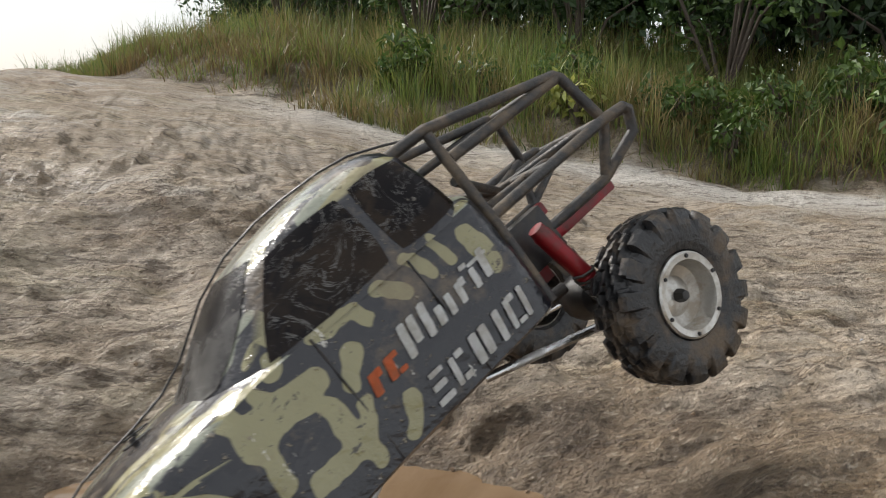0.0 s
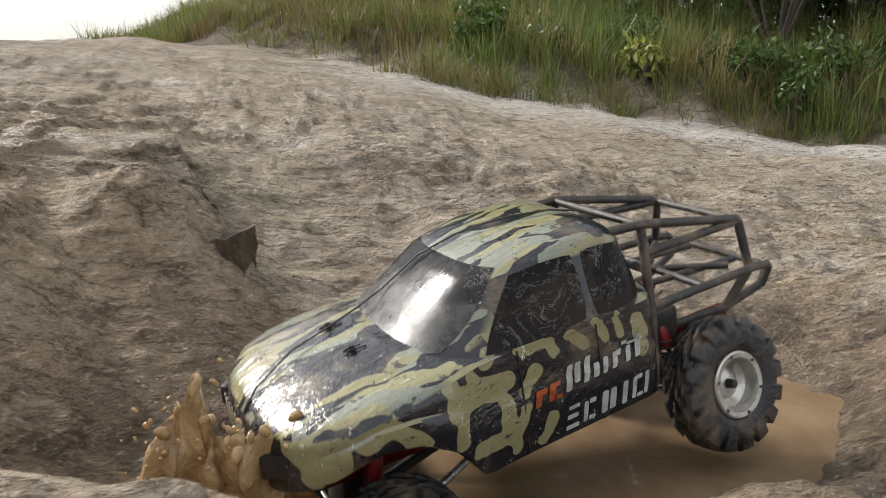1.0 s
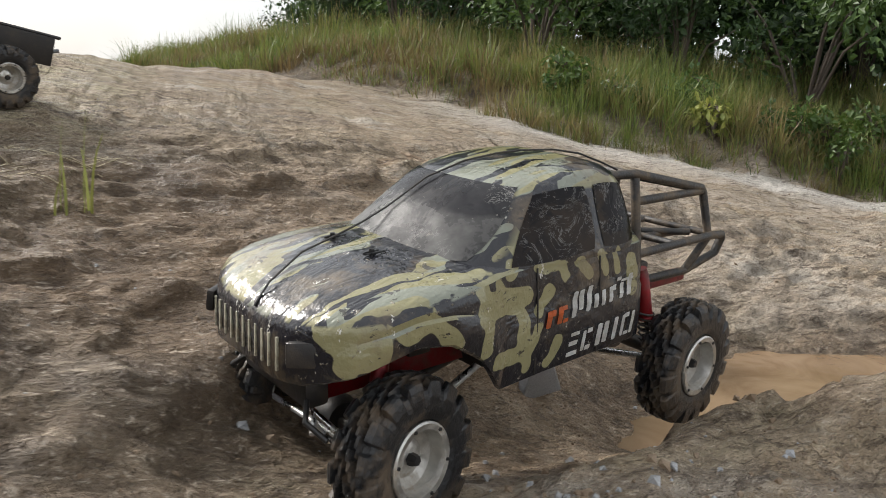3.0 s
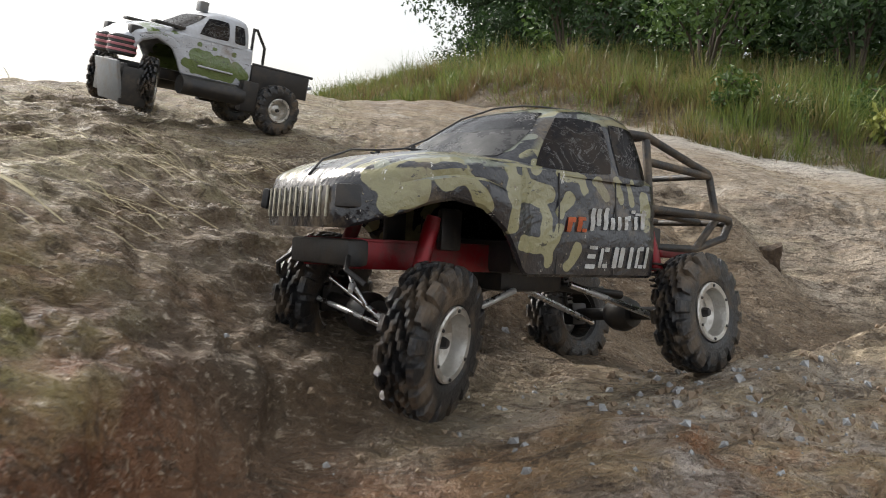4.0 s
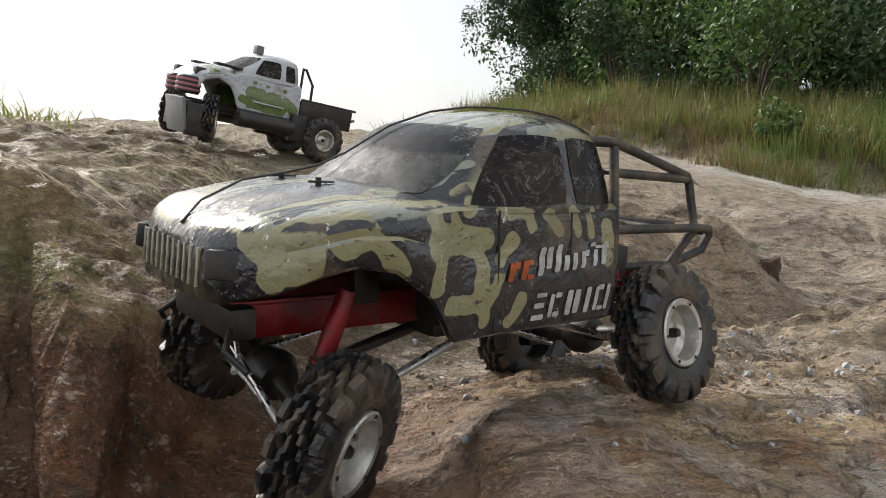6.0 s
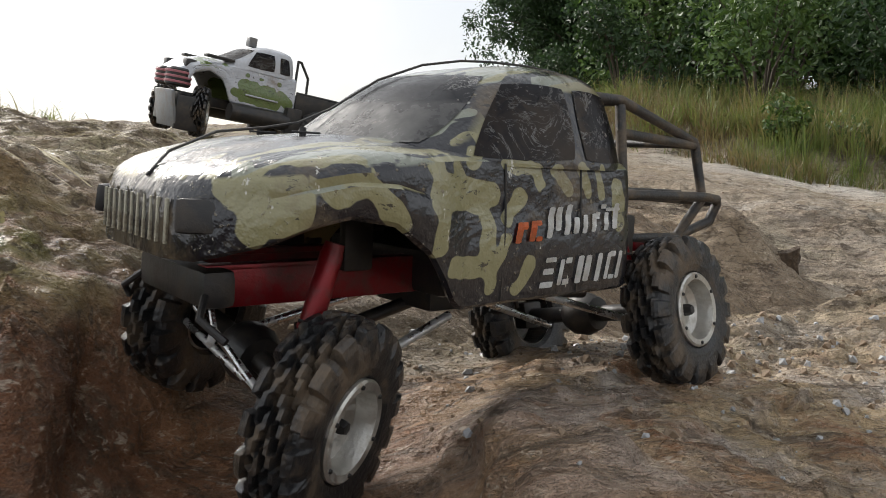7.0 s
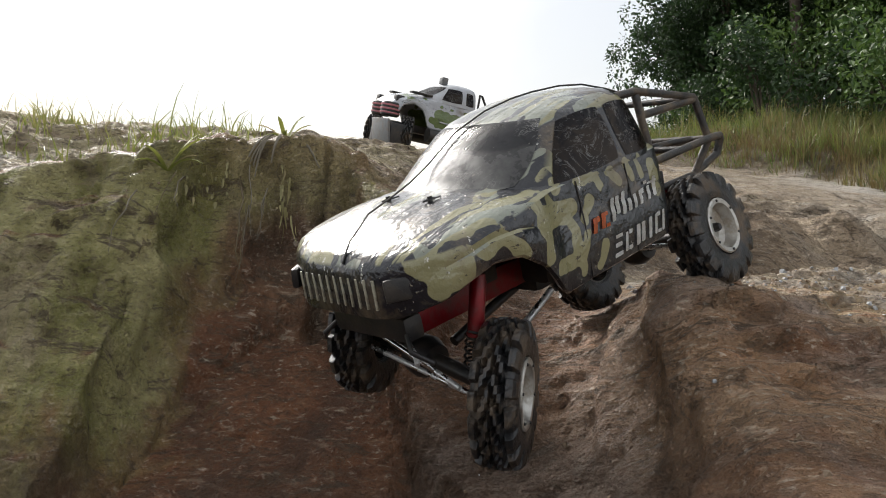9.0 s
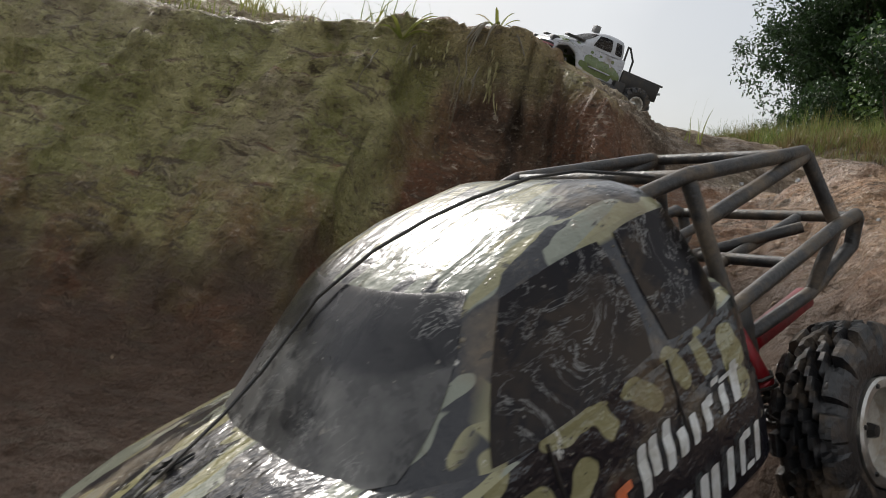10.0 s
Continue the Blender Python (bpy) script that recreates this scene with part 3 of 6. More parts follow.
def window_material(name, base, film, amount, webs, clear_above=9.0, gloss=0.35):
    """Smoked clear shell with dried mud film and splashes; the windscreen's grey film also paints in reflected sky."""
    m = Mat(name, 0.12, base=base, spec=gloss)
    film_f = m.ramp(m.noise(16.0, 5, 0.65), 0.36, 0.60, 0.25 * amount, amount)
    # the film thins out above the height clear_above
    up = m.node("ShaderNodeSeparateXYZ")
    m.link(m.pos(), up.inputs[0])
    upper = m.ramp(m.math("ADD", up.outputs[2], m.math("MULTIPLY", m.math("SUBTRACT", m.noise(14.0, 4), 0.5), 0.05)), clear_above, clear_above + 0.008)
    film_f = m.math("MULTIPLY", film_f, m.math("SUBTRACT", 1.0, m.math("MULTIPLY", upper, 0.8)))
    dark = m.ramp(m.noise(22.0, 5, 0.65, 0.9), 0.50, 0.56)
    col = m.mix(film_f, base, film)
    col = m.mix(m.math("MULTIPLY", dark, 0.75), col, base)
    drops = m.ramp(m.noise(120.0, 4, 0.75), 0.655, 0.69)
    col = m.mix(m.math("MULTIPLY", drops, 0.6), col, (0.36, 0.33, 0.28))
    # dried foam left in thin webs
    web = m.math("ABSOLUTE", m.math("SUBTRACT", m.noise(30.0, 5, 0.7, 1.5), 0.5), 0.0)
    web = m.math("MULTIPLY", m.ramp(web, 0.004, 0.014, 1.0, 0.0), m.ramp(m.noise(19.0, 3), 0.50, 0.58))
    col = m.mix(m.math("MULTIPLY", web, webs), col, (0.42, 0.41, 0.39))
    m.colour(col)
    m.rough(m.ramp(m.math("ADD", m.math("MULTIPLY", film_f, 0.6), drops), 0.0, 1.0, 0.16, 0.62))
    m.bump(m.noise(70.0, 3, 0.6), 0.0009, 0.4)
    return m.m


# camouflage strokes on the flank: two ends (along, up) and a radius
FENDER_STROKES = [(0.228, 0.170, 0.214, 0.174, 0.008), (0.219, 0.166, 0.213, 0.160, 0.011), (0.224, 0.160, 0.227, 0.147, 0.006), (0.194, 0.174, 0.172, 0.177, 0.006),
                  (0.187, 0.170, 0.170, 0.172, 0.005), (0.163, 0.168, 0.147, 0.154, 0.0055), (0.122, 0.187, 0.119, 0.174, 0.005), (0.117, 0.169, 0.078, 0.168, 0.008),
                  (0.098, 0.184, 0.095, 0.175, 0.0045), (0.115, 0.162, 0.118, 0.138, 0.005), (0.081, 0.166, 0.070, 0.169, 0.0065)]
DOOR_STROKES = [(0.102, 0.125, 0.066, 0.127, 0.005), (0.074, 0.134, 0.073, 0.152, 0.005), (0.070, 0.124, 0.069, 0.113, 0.004), (0.060, 0.132, 0.057, 0.139, 0.004),
                (0.054, 0.155, 0.042, 0.167, 0.005), (0.054, 0.187, 0.034, 0.186, 0.0038), (0.026, 0.184, 0.022, 0.174, 0.004), (0.007, 0.186, -0.006, 0.172, 0.0038),
                (-0.018, 0.187, -0.028, 0.168, 0.003), (-0.038, 0.184, -0.044, 0.170, 0.0034), (-0.062, 0.176, -0.066, 0.150, 0.005), (0.046, 0.108, 0.031, 0.126, 0.0036),
                (0.073, 0.223, 0.071, 0.206, 0.006), (0.079, 0.194, 0.083, 0.188, 0.0035)]
MAT_CAMO = camo_material("camouflage_shell", FENDER_STROKES + DOOR_STROKES, (0.009, 0.009, 0.013), (0.240, 0.222, 0.116), (0.200, 0.212, 0.165), (0.42, 1.7, 1.2))
MAT_GLASS = window_material("muddy_windscreen", (0.014, 0.014, 0.018), (0.21, 0.205, 0.195), 0.95, 0.6, 0.222)
MAT_SIDE_GLASS = window_material("smoked_window", (0.006, 0.006, 0.010), (0.105, 0.072, 0.042), 0.40, 0.45, gloss=0.22)
MAT_TYRE = muddy("wet_rubber", (0.014, 0.014, 0.015), 0.30, mud=(0.120, 0.086, 0.055), amount=0.90, scale=34.0, bump=0.0022)
MAT_RIM = muddy("silver_wheel", (0.52, 0.505, 0.47), 0.30, 0.9, mud=(0.22, 0.17, 0.11), amount=0.75, scale=55.0)
MAT_RED = muddy("red_anodised", (0.19, 0.006, 0.010), 0.32, 0.4, mud=(0.045, 0.026, 0.02), amount=0.85, scale=28.0)
MAT_BLACK = muddy("black_plastic", (0.014, 0.013, 0.013), 0.42, mud=(0.07, 0.052, 0.036), amount=0.5)
MAT_CAGE = muddy("muddy_black_tube", (0.026, 0.024, 0.023), 0.45, mud=(0.13, 0.098, 0.066), amount=0.9, scale=45.0, bump=0.0015)
MAT_STEEL = muddy("bright_steel_rod", (0.62, 0.62, 0.62), 0.22, 1.0, mud=(0.14, 0.11, 0.07), amount=0.5)
MAT_WHITE_PAINT = muddy("white_sticker", (0.72, 0.72, 0.70), 0.4, mud=(0.30, 0.25, 0.17), amount=0.55, scale=70.0)
MAT_ORANGE = muddy("orange_sticker", (0.62, 0.13, 0.03), 0.4, mud=(0.25, 0.13, 0.07), amount=0.5, scale=70.0)
MAT_STRIPE = muddy("pale_grille_stripe", (0.36, 0.34, 0.26), 0.4, mud=(0.12, 0.09, 0.06), amount=0.85, scale=80.0)


# ---- mesh helpers ----
def part(name, bm, material, parent=None, label="", smooth=True):
    bm.normal_update()
    me = bpy.data.meshes.new(name)
    bm.to_mesh(me)
    bm.free()
    me.materials.append(material)
    if smooth:
        me.polygons.foreach_set("use_smooth", np.ones(len(me.polygons), bool))
        me.set_sharp_from_angle(angle=radians(38))
    ob = new(name, me)
    ob.parent = parent
    if label:
        tagged(ob, label)
    return ob


def share(ob, name, parent, m):
    """Another part on the same mesh."""
    o = new(name, ob.data)
    o.parent = parent
    o.matrix_basis = m
    return o


def put_tube(bm, pts, r, seg=10, caps=True):
    """A bent tube: rings along a line, turned with it."""
    pts = [Vector(p) for p in pts]
    rings, up = [], None
    for i, p in enumerate(pts):
        a = (p - pts[i - 1]).normalized() if i else (pts[1] - p).normalized()
        b = (pts[i + 1] - p).normalized() if i < len(pts) - 1 else a
        d = (a + b).normalized()
        if up is None:
            up = d.orthogonal().normalized()
        side = d.cross(up).normalized()
        up = side.cross(d).normalized()
        k = 1 / max(0.55, a.dot(d))
        rad = r[i] if isinstance(r, (list, tuple)) else r
        rings.append([bm.verts.new(p + rad * k ** 0.5 * (math.cos(t) * side + math.sin(t) * up)) for t in (2 * math.pi * j / seg for j in range(seg))])
    for q, s in zip(rings, rings[1:]):
        for j in range(seg):
            bm.faces.new((q[j], q[(j + 1) % seg], s[(j + 1) % seg], s[j]))
    if caps:
        bm.faces.new(rings[0][::-1])
        bm.faces.new(rings[-1])


def put_box(bm, lo, hi, bevel=0.0, m=None):
    made = bmesh.ops.create_cube(bm, size=1)["verts"]
    for v in made:
        v.co = Vector([lo[i] + (v.co[i] + 0.5) * (hi[i] - lo[i]) for i in range(3)])
        if m is not None:
            v.co = m @ v.co
    if bevel:
        edges = list({e for v in made for e in v.link_edges})
        bmesh.ops.bevel(bm, geom=edges, offset=bevel, segments=2, affect="EDGES", profile=0.6)


def put_turned(bm, profile, seg, axis="y", m=None):
    """Revolve (radius, along) points about an axis; ends at radius 0 close."""
    rings = []
    for rad, al in profile:
        ring = []
        for j in range(seg if rad > 1e-6 else 1):
            t = 2 * math.pi * j / seg
            co = Vector((rad * math.cos(t), al, rad * math.sin(t))) if axis == "y" else Vector((rad * math.cos(t), rad * math.sin(t), al))
            ring.append(bm.verts.new(m @ co if m is not None else co))
        rings.append(ring)
    for q, s in zip(rings, rings[1:]):
        for j in range(seg):
            k = (j + 1) % seg
            if len(q) == 1 and len(s) > 1:
                bm.faces.new((q[0], s[j], s[k]))
            elif len(s) == 1 and len(q) > 1:
                bm.faces.new((q[j], s[0], q[k]))
            elif len(q) > 1:
                bm.faces.new((q[j], s[j], s[k], q[k]))
    bmesh.ops.recalc_face_normals(bm, faces=bm.faces)


# ---- wheels ----
TYRE_R = 0.061


def tread(a, y):
    """Height of the tread over the carcass, 0 to 1: two rows of slanted blocks and shoulder blocks between deep grooves."""
    n = 16
    u = (a / (2 * math.pi) * n + 5.2 * abs(y) / 0.06 + (0.5 if y > 0 else 0.0)) % 1.0
    block = 1.0 if 0.17 < u < 0.83 else 0.0
    if abs(y) > 0.0150:
        u = (a / (2 * math.pi) * n + 0.42 + (0.5 if y > 0 else 0.0) + 1.5 * abs(y)) % 1.0
        block = 1.0 if 0.14 < u < 0.80 else 0.0
    if 0.0135 < abs(y) < 0.0158 or abs(y) < 0.0012:
        block *= 0.25
    return block


def tyre_mesh():
    bm = bmesh.new()
    rng = random.Random(4)
    prof = [(0.0300, -0.0170, 0), (0.0330, -0.0235, 0), (0.0385, -0.0258, 0), (0.0440, -0.0265, 0), (0.0478, -0.0262, 0.35), (0.0515, -0.0250, 0.75), (0.0545, -0.0228, 1), (0.0560, -0.0195, 1), (0.0566, -0.0160, 1),
            (0.0569, -0.0140, 1), (0.0571, -0.0115, 1), (0.0573, -0.0080, 1), (0.0574, -0.0045, 1), (0.0574, -0.0014, 1)]
    prof = [(0.96 * r, 0.72 * y, k) for r, y, k in prof]
    prof = prof + [(0.0552, 0.0, 1)] + [(r, -y, k) for r, y, k in prof[::-1]] + [(0.0278, 0.0, 0)]
    seg = 190
    rings = []
    for r, y, k in prof:
        ring = []
        for j in range(seg):
            a = 2 * math.pi * j / seg
            h = 0.0068 * k * tread(a, y / 0.72) if k else 0.0
            h += rng.uniform(-0.00025, 0.00025)
            ring.append(bm.verts.new(((r + h) * math.cos(a), y * (1 + 0.04 * (h > 0.002)), (r + h) * math.sin(a))))
        rings.append(ring)
    for q, t in zip(rings, rings[1:] + rings[:1]):
        for j in range(seg):
            bm.faces.new((q[j], t[j], t[(j + 1) % seg], q[(j + 1) % seg]))
    return bm


def build_wheel(parent, rim_mat, name="wheel"):
    """A wheel whose outer face looks along +y."""
    bm = bmesh.new()
    put_turned(bm, [(0.0275, -0.014), (0.0300, -0.012), (0.0300, 0.0155), (0.0303, 0.0180), (0.0288, 0.0192), (0.0246, 0.0187), (0.0236, 0.0150),
                    (0.0218, 0.0060), (0.0145, 0.0030), (0.0088, 0.0060), (0.0, 0.0060)], 40)
    wheel = part(name, bm, rim_mat, parent, "silver wheel rim caked with mud")
    bm = tyre_mesh()
    bmesh.ops.recalc_face_normals(bm, faces=bm.faces)
    part("tyre", bm, MAT_TYRE, wheel, "wet black rubber tyre with deep lugs", smooth=False)
    bm = bmesh.new()
    put_turned(bm, [(0.0, 0.0140), (0.0036, 0.0135), (0.0048, 0.0105), (0.0050, 0.0050)], 6)
    part("hub_nut", bm, MAT_BLACK, wheel, "dark hub nut")
    bm = bmesh.new()
    put_turned(bm, [(0.0, 0.0015), (0.0013, 0.0012), (0.0016, 0.0), (0.0016, -0.001)], 6)
    bolt = part("bolt", bm, MAT_BLACK, wheel)
    bolt.location = (0.0270, 0.0190, 0)
    for i in range(1, 6):
        share(bolt, "bolt", wheel, Matrix.Rotation(radians(60 * i), 4, "Y") @ Matrix.Translation((0.0270, 0.0190, 0)))
    return wheel


# ---- bodies ----
def table(xs, ys):
    order = np.argsort(xs)
    xa, ya = np.array(xs, float)[order], np.array(ys, float)[order]
    return lambda v: float(np.interp(v, xa, ya))


class Shell:
    """Numbers of a lexan body: half width, lower edge, shoulder, crown by the place along it."""

    def __init__(self, half, low, shoulder, crown, front, rear):
        self.half, self.low, self.shoulder, self.crown, self.front, self.rear = table(*half), table(*low), table(*shoulder), table(*crown), front, rear

    def lower_mesh(self, steps=72):
        bm = bmesh.new()
        rows = []
        for i in range(steps + 1):
            x = self.rear + (self.front - self.rear) * (1 - (1 - i / steps) ** 1.25)
            w, b, s, c = self.half(x), self.low(x), self.shoulder(x), self.crown(x)
            h = s - b
            prof = [(w - 0.011, b + 0.35 * h), (w - 0.009, b + 0.004), (w - 0.004, b), (w * 0.994, b + 0.0025), (w + 0.0008, b + 0.28 * h), (w, b + 0.52 * h), (w - 0.0024, b + 0.58 * h),
                    (w - 0.0020, b + 0.72 * h), (w - 0.005, s - 0.006), (w - 0.011, s - 0.0015), (w - 0.019, s + 0.0005),
                    (w * 0.62, s + 0.55 * c), (w * 0.52, s + 0.80 * c), (w * 0.25, s + 0.93 * c), (0.0, s + c)]
            line = [(y, z) for y, z in prof] + [(-y, z) for y, z in prof[-2::-1]]
            rows.append([bm.verts.new((x, y, z)) for y, z in line])
        for a, b in zip(rows, rows[1:]):
            for j in range(len(a) - 1):
                bm.faces.new((a[j], a[j + 1], b[j + 1], b[j]))
        bm.faces.new(rows[-1][2:-2])
        bm.faces.new(rows[0][2:-2][::-1])
        bmesh.ops.recalc_face_normals(bm, faces=bm.faces)
        return bm


class Cabin:
    """The upper shell: level by level an outline with front, rear and half width, and a roof."""

    def __init__(self, z, side_front, mid_front, rear, half):
        self.z0, self.z1 = z[0], z[-1]
        self.sf, self.mf, self.re, self.hw = table(z, side_front), table(z, mid_front), table(z, rear), table(z, half)

    def front_x(self, y, z):
        k = min(1.0, abs(y) / max(1e-6, self.hw(z)))
        return self.mf(z) + (self.sf(z) - self.mf(z)) * k**2.4

    def mesh(self, levels, seg=56):
        bm = bmesh.new()
        rings = []
        for z in levels:
            ring = []
            for j in range(seg):
                t = 2 * math.pi * j / seg
                c, s = math.cos(t), math.sin(t)
                n = 0.36
                y = self.hw(z) * math.copysign(abs(s) ** n, s)
                u = math.copysign(abs(c) ** n, c)
                fx, rx = self.front_x(y, z), self.re(z)
                ring.append(bm.verts.new(((fx + rx) / 2 + u * (fx - rx) / 2, y, z)))
            rings.append(ring)
        for a, b in zip(rings, rings[1:]):
            for j in range(seg):
                bm.faces.new((a[j], a[(j + 1) % seg], b[(j + 1) % seg], b[j]))
        bm.faces.new(rings[-1])
        bmesh.ops.recalc_face_normals(bm, faces=bm.faces)
        return bm


def panel(surface, outline, proud=0.0006, n=9, thick=0.0006):
    """A thin pane on a curved surface: outline is four corners (u, v); surface(u, v) gives place and normal."""
    bm = bmesh.new()
    grid = []
    for i in range(n + 1):
        row = []
        for j in range(n + 1):
            a, b = i / n, j / n
            # pull the corners in for a rounded pane
            ca, cb = 2 * a - 1, 2 * b - 1
            q = 1 - 0.07 * (ca * ca * cb * cb)
            a, b = 0.5 + 0.5 * ca * q, 0.5 + 0.5 * cb * q
            u = (1 - a) * (1 - b) * outline[0][0] + a * (1 - b) * outline[1][0] + a * b * outline[2][0] + (1 - a) * b * outline[3][0]
            v = (1 - a) * (1 - b) * outline[0][1] + a * (1 - b) * outline[1][1] + a * b * outline[2][1] + (1 - a) * b * outline[3][1]
            p, nrm = surface(u, v)
            row.append(bm.verts.new(Vector(p) + Vector(nrm) * proud))
        grid.append(row)
    faces = [bm.faces.new((grid[i][j], grid[i + 1][j], grid[i + 1][j + 1], grid[i][j + 1])) for i in range(n) for j in range(n)]
    bmesh.ops.solidify(bm, geom=faces, thickness=thick)
    bmesh.ops.recalc_face_normals(bm, faces=bm.faces)
    return bm


def cabin_side(cabin, s):
    def place(x, z):
        y = cabin.hw(z)
        for _ in range(3):
            fx, rx = cabin.front_x(y, z), cabin.re(z)
            u = min(0.985, abs((x - (fx + rx) / 2) / ((fx - rx) / 2)))
            y = cabin.hw(z) * (1 - u ** (2 / 0.36)) ** 0.18
        return Vector((x, s * y, z))

    def at(x, z):
        e = 0.002
        p = place(x, z)
        n = (place(x + e, z) - p).cross(place(x, z + e) - p).normalized()
        return p, (n if n.y * s > 0 else -n)
    return at


def cabin_front(cabin):
    def place(y, z):
        k = min(0.97, abs(y) / cabin.hw(z))
        u = math.sqrt(1 - k ** (2 / 0.36)) ** 0.36
        fx, rx = cabin.front_x(y, z), cabin.re(z)
        return Vector(((fx + rx) / 2 + u * (fx - rx) / 2, y, z))

    def at(y, z):
        e = 0.002 * (-1 if y > 0 else 1)
        p = place(y, z)
        n = (place(y + e, z) - p).cross(place(y, z + 0.002) - p).normalized()
        return p, (n if n.x > 0 else -n)
    return at


# ---- the camouflaged truck ----
truck = tagged(new("rc_truck"), "muddy camouflage remote-controlled crawler truck with open cage bed", "toy truck")

CAMO = Shell(half=([0.253, 0.250, 0.244, 0.235, 0.222, 0.20, 0.15, 0.11, 0.09, 0.05, -0.07, -0.082, -0.085], [0.050, 0.059, 0.072, 0.088, 0.103, 0.114, 0.117, 0.112, 0.106, 0.103, 0.098, 0.094, 0.088]),
             low=([0.253, 0.244, 0.232, 0.214, 0.200, 0.178, 0.150, 0.122, 0.110, 0.100, 0.094, -0.085], [0.130, 0.130, 0.136, 0.143, 0.150, 0.155, 0.151, 0.133, 0.117, 0.102, 0.098, 0.099]),
             shoulder=([0.253, 0.250, 0.243, 0.222, 0.17, 0.10, 0.06, -0.085], [0.161, 0.168, 0.175, 0.182, 0.190, 0.194, 0.195, 0.193]),
             crown=([0.253, 0.24, 0.20, 0.14, 0.10, -0.085], [0.001, 0.003, 0.008, 0.010, 0.008, 0.004]), front=0.253, rear=-0.085)
CABIN = Cabin(z=[0.190, 0.205, 0.222, 0.238, 0.247, 0.253, 0.257, 0.2595], side_front=[0.118, 0.098, 0.078, 0.057, 0.040, 0.018, 0.0, -0.012],
              mid_front=[0.146, 0.123, 0.100, 0.077, 0.060, 0.038, 0.014, -0.002], rear=[-0.083, -0.081, -0.078, -0.074, -0.068, -0.060, -0.048, -0.036],
              half=[0.099, 0.094, 0.087, 0.0805, 0.074, 0.064, 0.049, 0.028])
body = part("body", CAMO.lower_mesh(), MAT_CAMO, truck, "camouflage painted body shell, scratched and wet")
cabin = part("cab", CABIN.mesh([0.186, 0.190, 0.195, 0.200, 0.205, 0.2095, 0.214, 0.218, 0.222, 0.226, 0.230, 0.234, 0.238, 0.2405, 0.243, 0.247, 0.250, 0.253, 0.255, 0.257, 0.2585, 0.2595], 112), MAT_CAMO, truck, "camouflage painted cab with muddy windows")
part("windscreen", panel(cabin_front(CABIN), [(-0.086, 0.196), (0.086, 0.196), (0.069, 0.2455), (-0.069, 0.2455)], n=24), MAT_GLASS, cabin, "windscreen with mud film and sky reflection in its grey")
for s in (1, -1):
    part("side_window", panel(cabin_side(CABIN, s), [(-0.013, 0.191), (0.086, 0.190), (0.043, 0.2405), (-0.015, 0.2425)], n=14), MAT_SIDE_GLASS, cabin, "smoked side window with mud splashes")
    part("side_window", panel(cabin_side(CABIN, s), [(-0.076, 0.1915), (-0.020, 0.191), (-0.022, 0.2425), (-0.062, 0.2395)], n=14), MAT_SIDE_GLASS, cabin, "small smoked rear side window")


def body_side(x, z):
    w = CAMO.half(x)
    h = CAMO.shoulder(x) - CAMO.low(x)
    k = (z - CAMO.low(x)) / h
    y = np.interp(k, [0, 0.28, 0.52, 0.58, 0.72, 0.9, 1], [w * 0.994, w + 0.0008, w, w - 0.0024, w - 0.002, w - 0.0045, w - 0.011])
    return (x, float(y), z), (0, 1, 0)


# sticker: plain slanted shapes in the sticker's colours
def sticker(name, x0, x1, z0, z1, mat, lean=0.25, hole=0.0, s=1):
    def surf(u, v):
        (x, y, z), n = body_side(u, v)
        return (x, s * y, z), (0, s, 0)
    d = lean * (z1 - z0)
    part(name, panel(surf, [(x0, z0), (x1, z0), (x1 - d, z1), (x0 - d, z1)], proud=0.0014, n=3, thick=0.0008), mat, body, smooth=False)


for s in (1, -1):
    for a, b, z0, z1 in ((0.037, 0.031, 0.134, 0.151), (0.030, 0.025, 0.145, 0.151), (0.024, 0.018, 0.135, 0.152), (0.017, 0.011, 0.135, 0.139), (0.017, 0.011, 0.148, 0.152)):
        sticker("sticker_shape", a + 0.012, b + 0.012, 0.1375 + 0.8 * (z0 - 0.134), 0.1375 + 0.8 * (z1 - 0.134), MAT_ORANGE, s=s)
    for a, b, z0, z1 in ((0.008, 0.003, 0.137, 0.163), (-0.001, -0.006, 0.143, 0.163), (-0.010, -0.015, 0.139, 0.165), (-0.020, -0.025, 0.140, 0.154), (-0.030, -0.034, 0.140, 0.156),
                         (-0.040, -0.044, 0.141, 0.157), (-0.046, -0.050, 0.152, 0.158), (-0.054, -0.058, 0.142, 0.158), (-0.064, -0.069, 0.143, 0.166), (-0.052, -0.057, 0.161, 0.165), (-0.058, -0.074, 0.159, 0.162)):
        sticker("sticker_shape", a + 0.011, b + 0.010, 0.1375 + 0.8 * (z0 - 0.134), 0.1375 + 0.8 * (z1 - 0.134), MAT_WHITE_PAINT, s=s)
    for a, b, z0, z1 in ((0.006, -0.006, 0.103, 0.108), (0.004, -0.006, 0.114, 0.119), (0.002, -0.008, 0.124, 0.128), (-0.010, -0.014, 0.104, 0.126), (-0.015, -0.021, 0.104, 0.109), (-0.017, -0.023, 0.122, 0.127),
                         (-0.027, -0.033, 0.104, 0.128), (-0.035, -0.041, 0.105, 0.128), (-0.047, -0.052, 0.104, 0.129), (-0.057, -0.061, 0.105, 0.129), (-0.069, -0.073, 0.105, 0.130), (-0.062, -0.068, 0.125, 0.130), (-0.062, -0.068, 0.105, 0.109)):
        sticker("sticker_shape", 1.1 * a + 0.016, 1.1 * b + 0.016, 0.1065 + 0.82 * (z0 - 0.103), 0.1065 + 0.82 * (z1 - 0.103), MAT_WHITE_PAINT, lean=0.15, s=s)

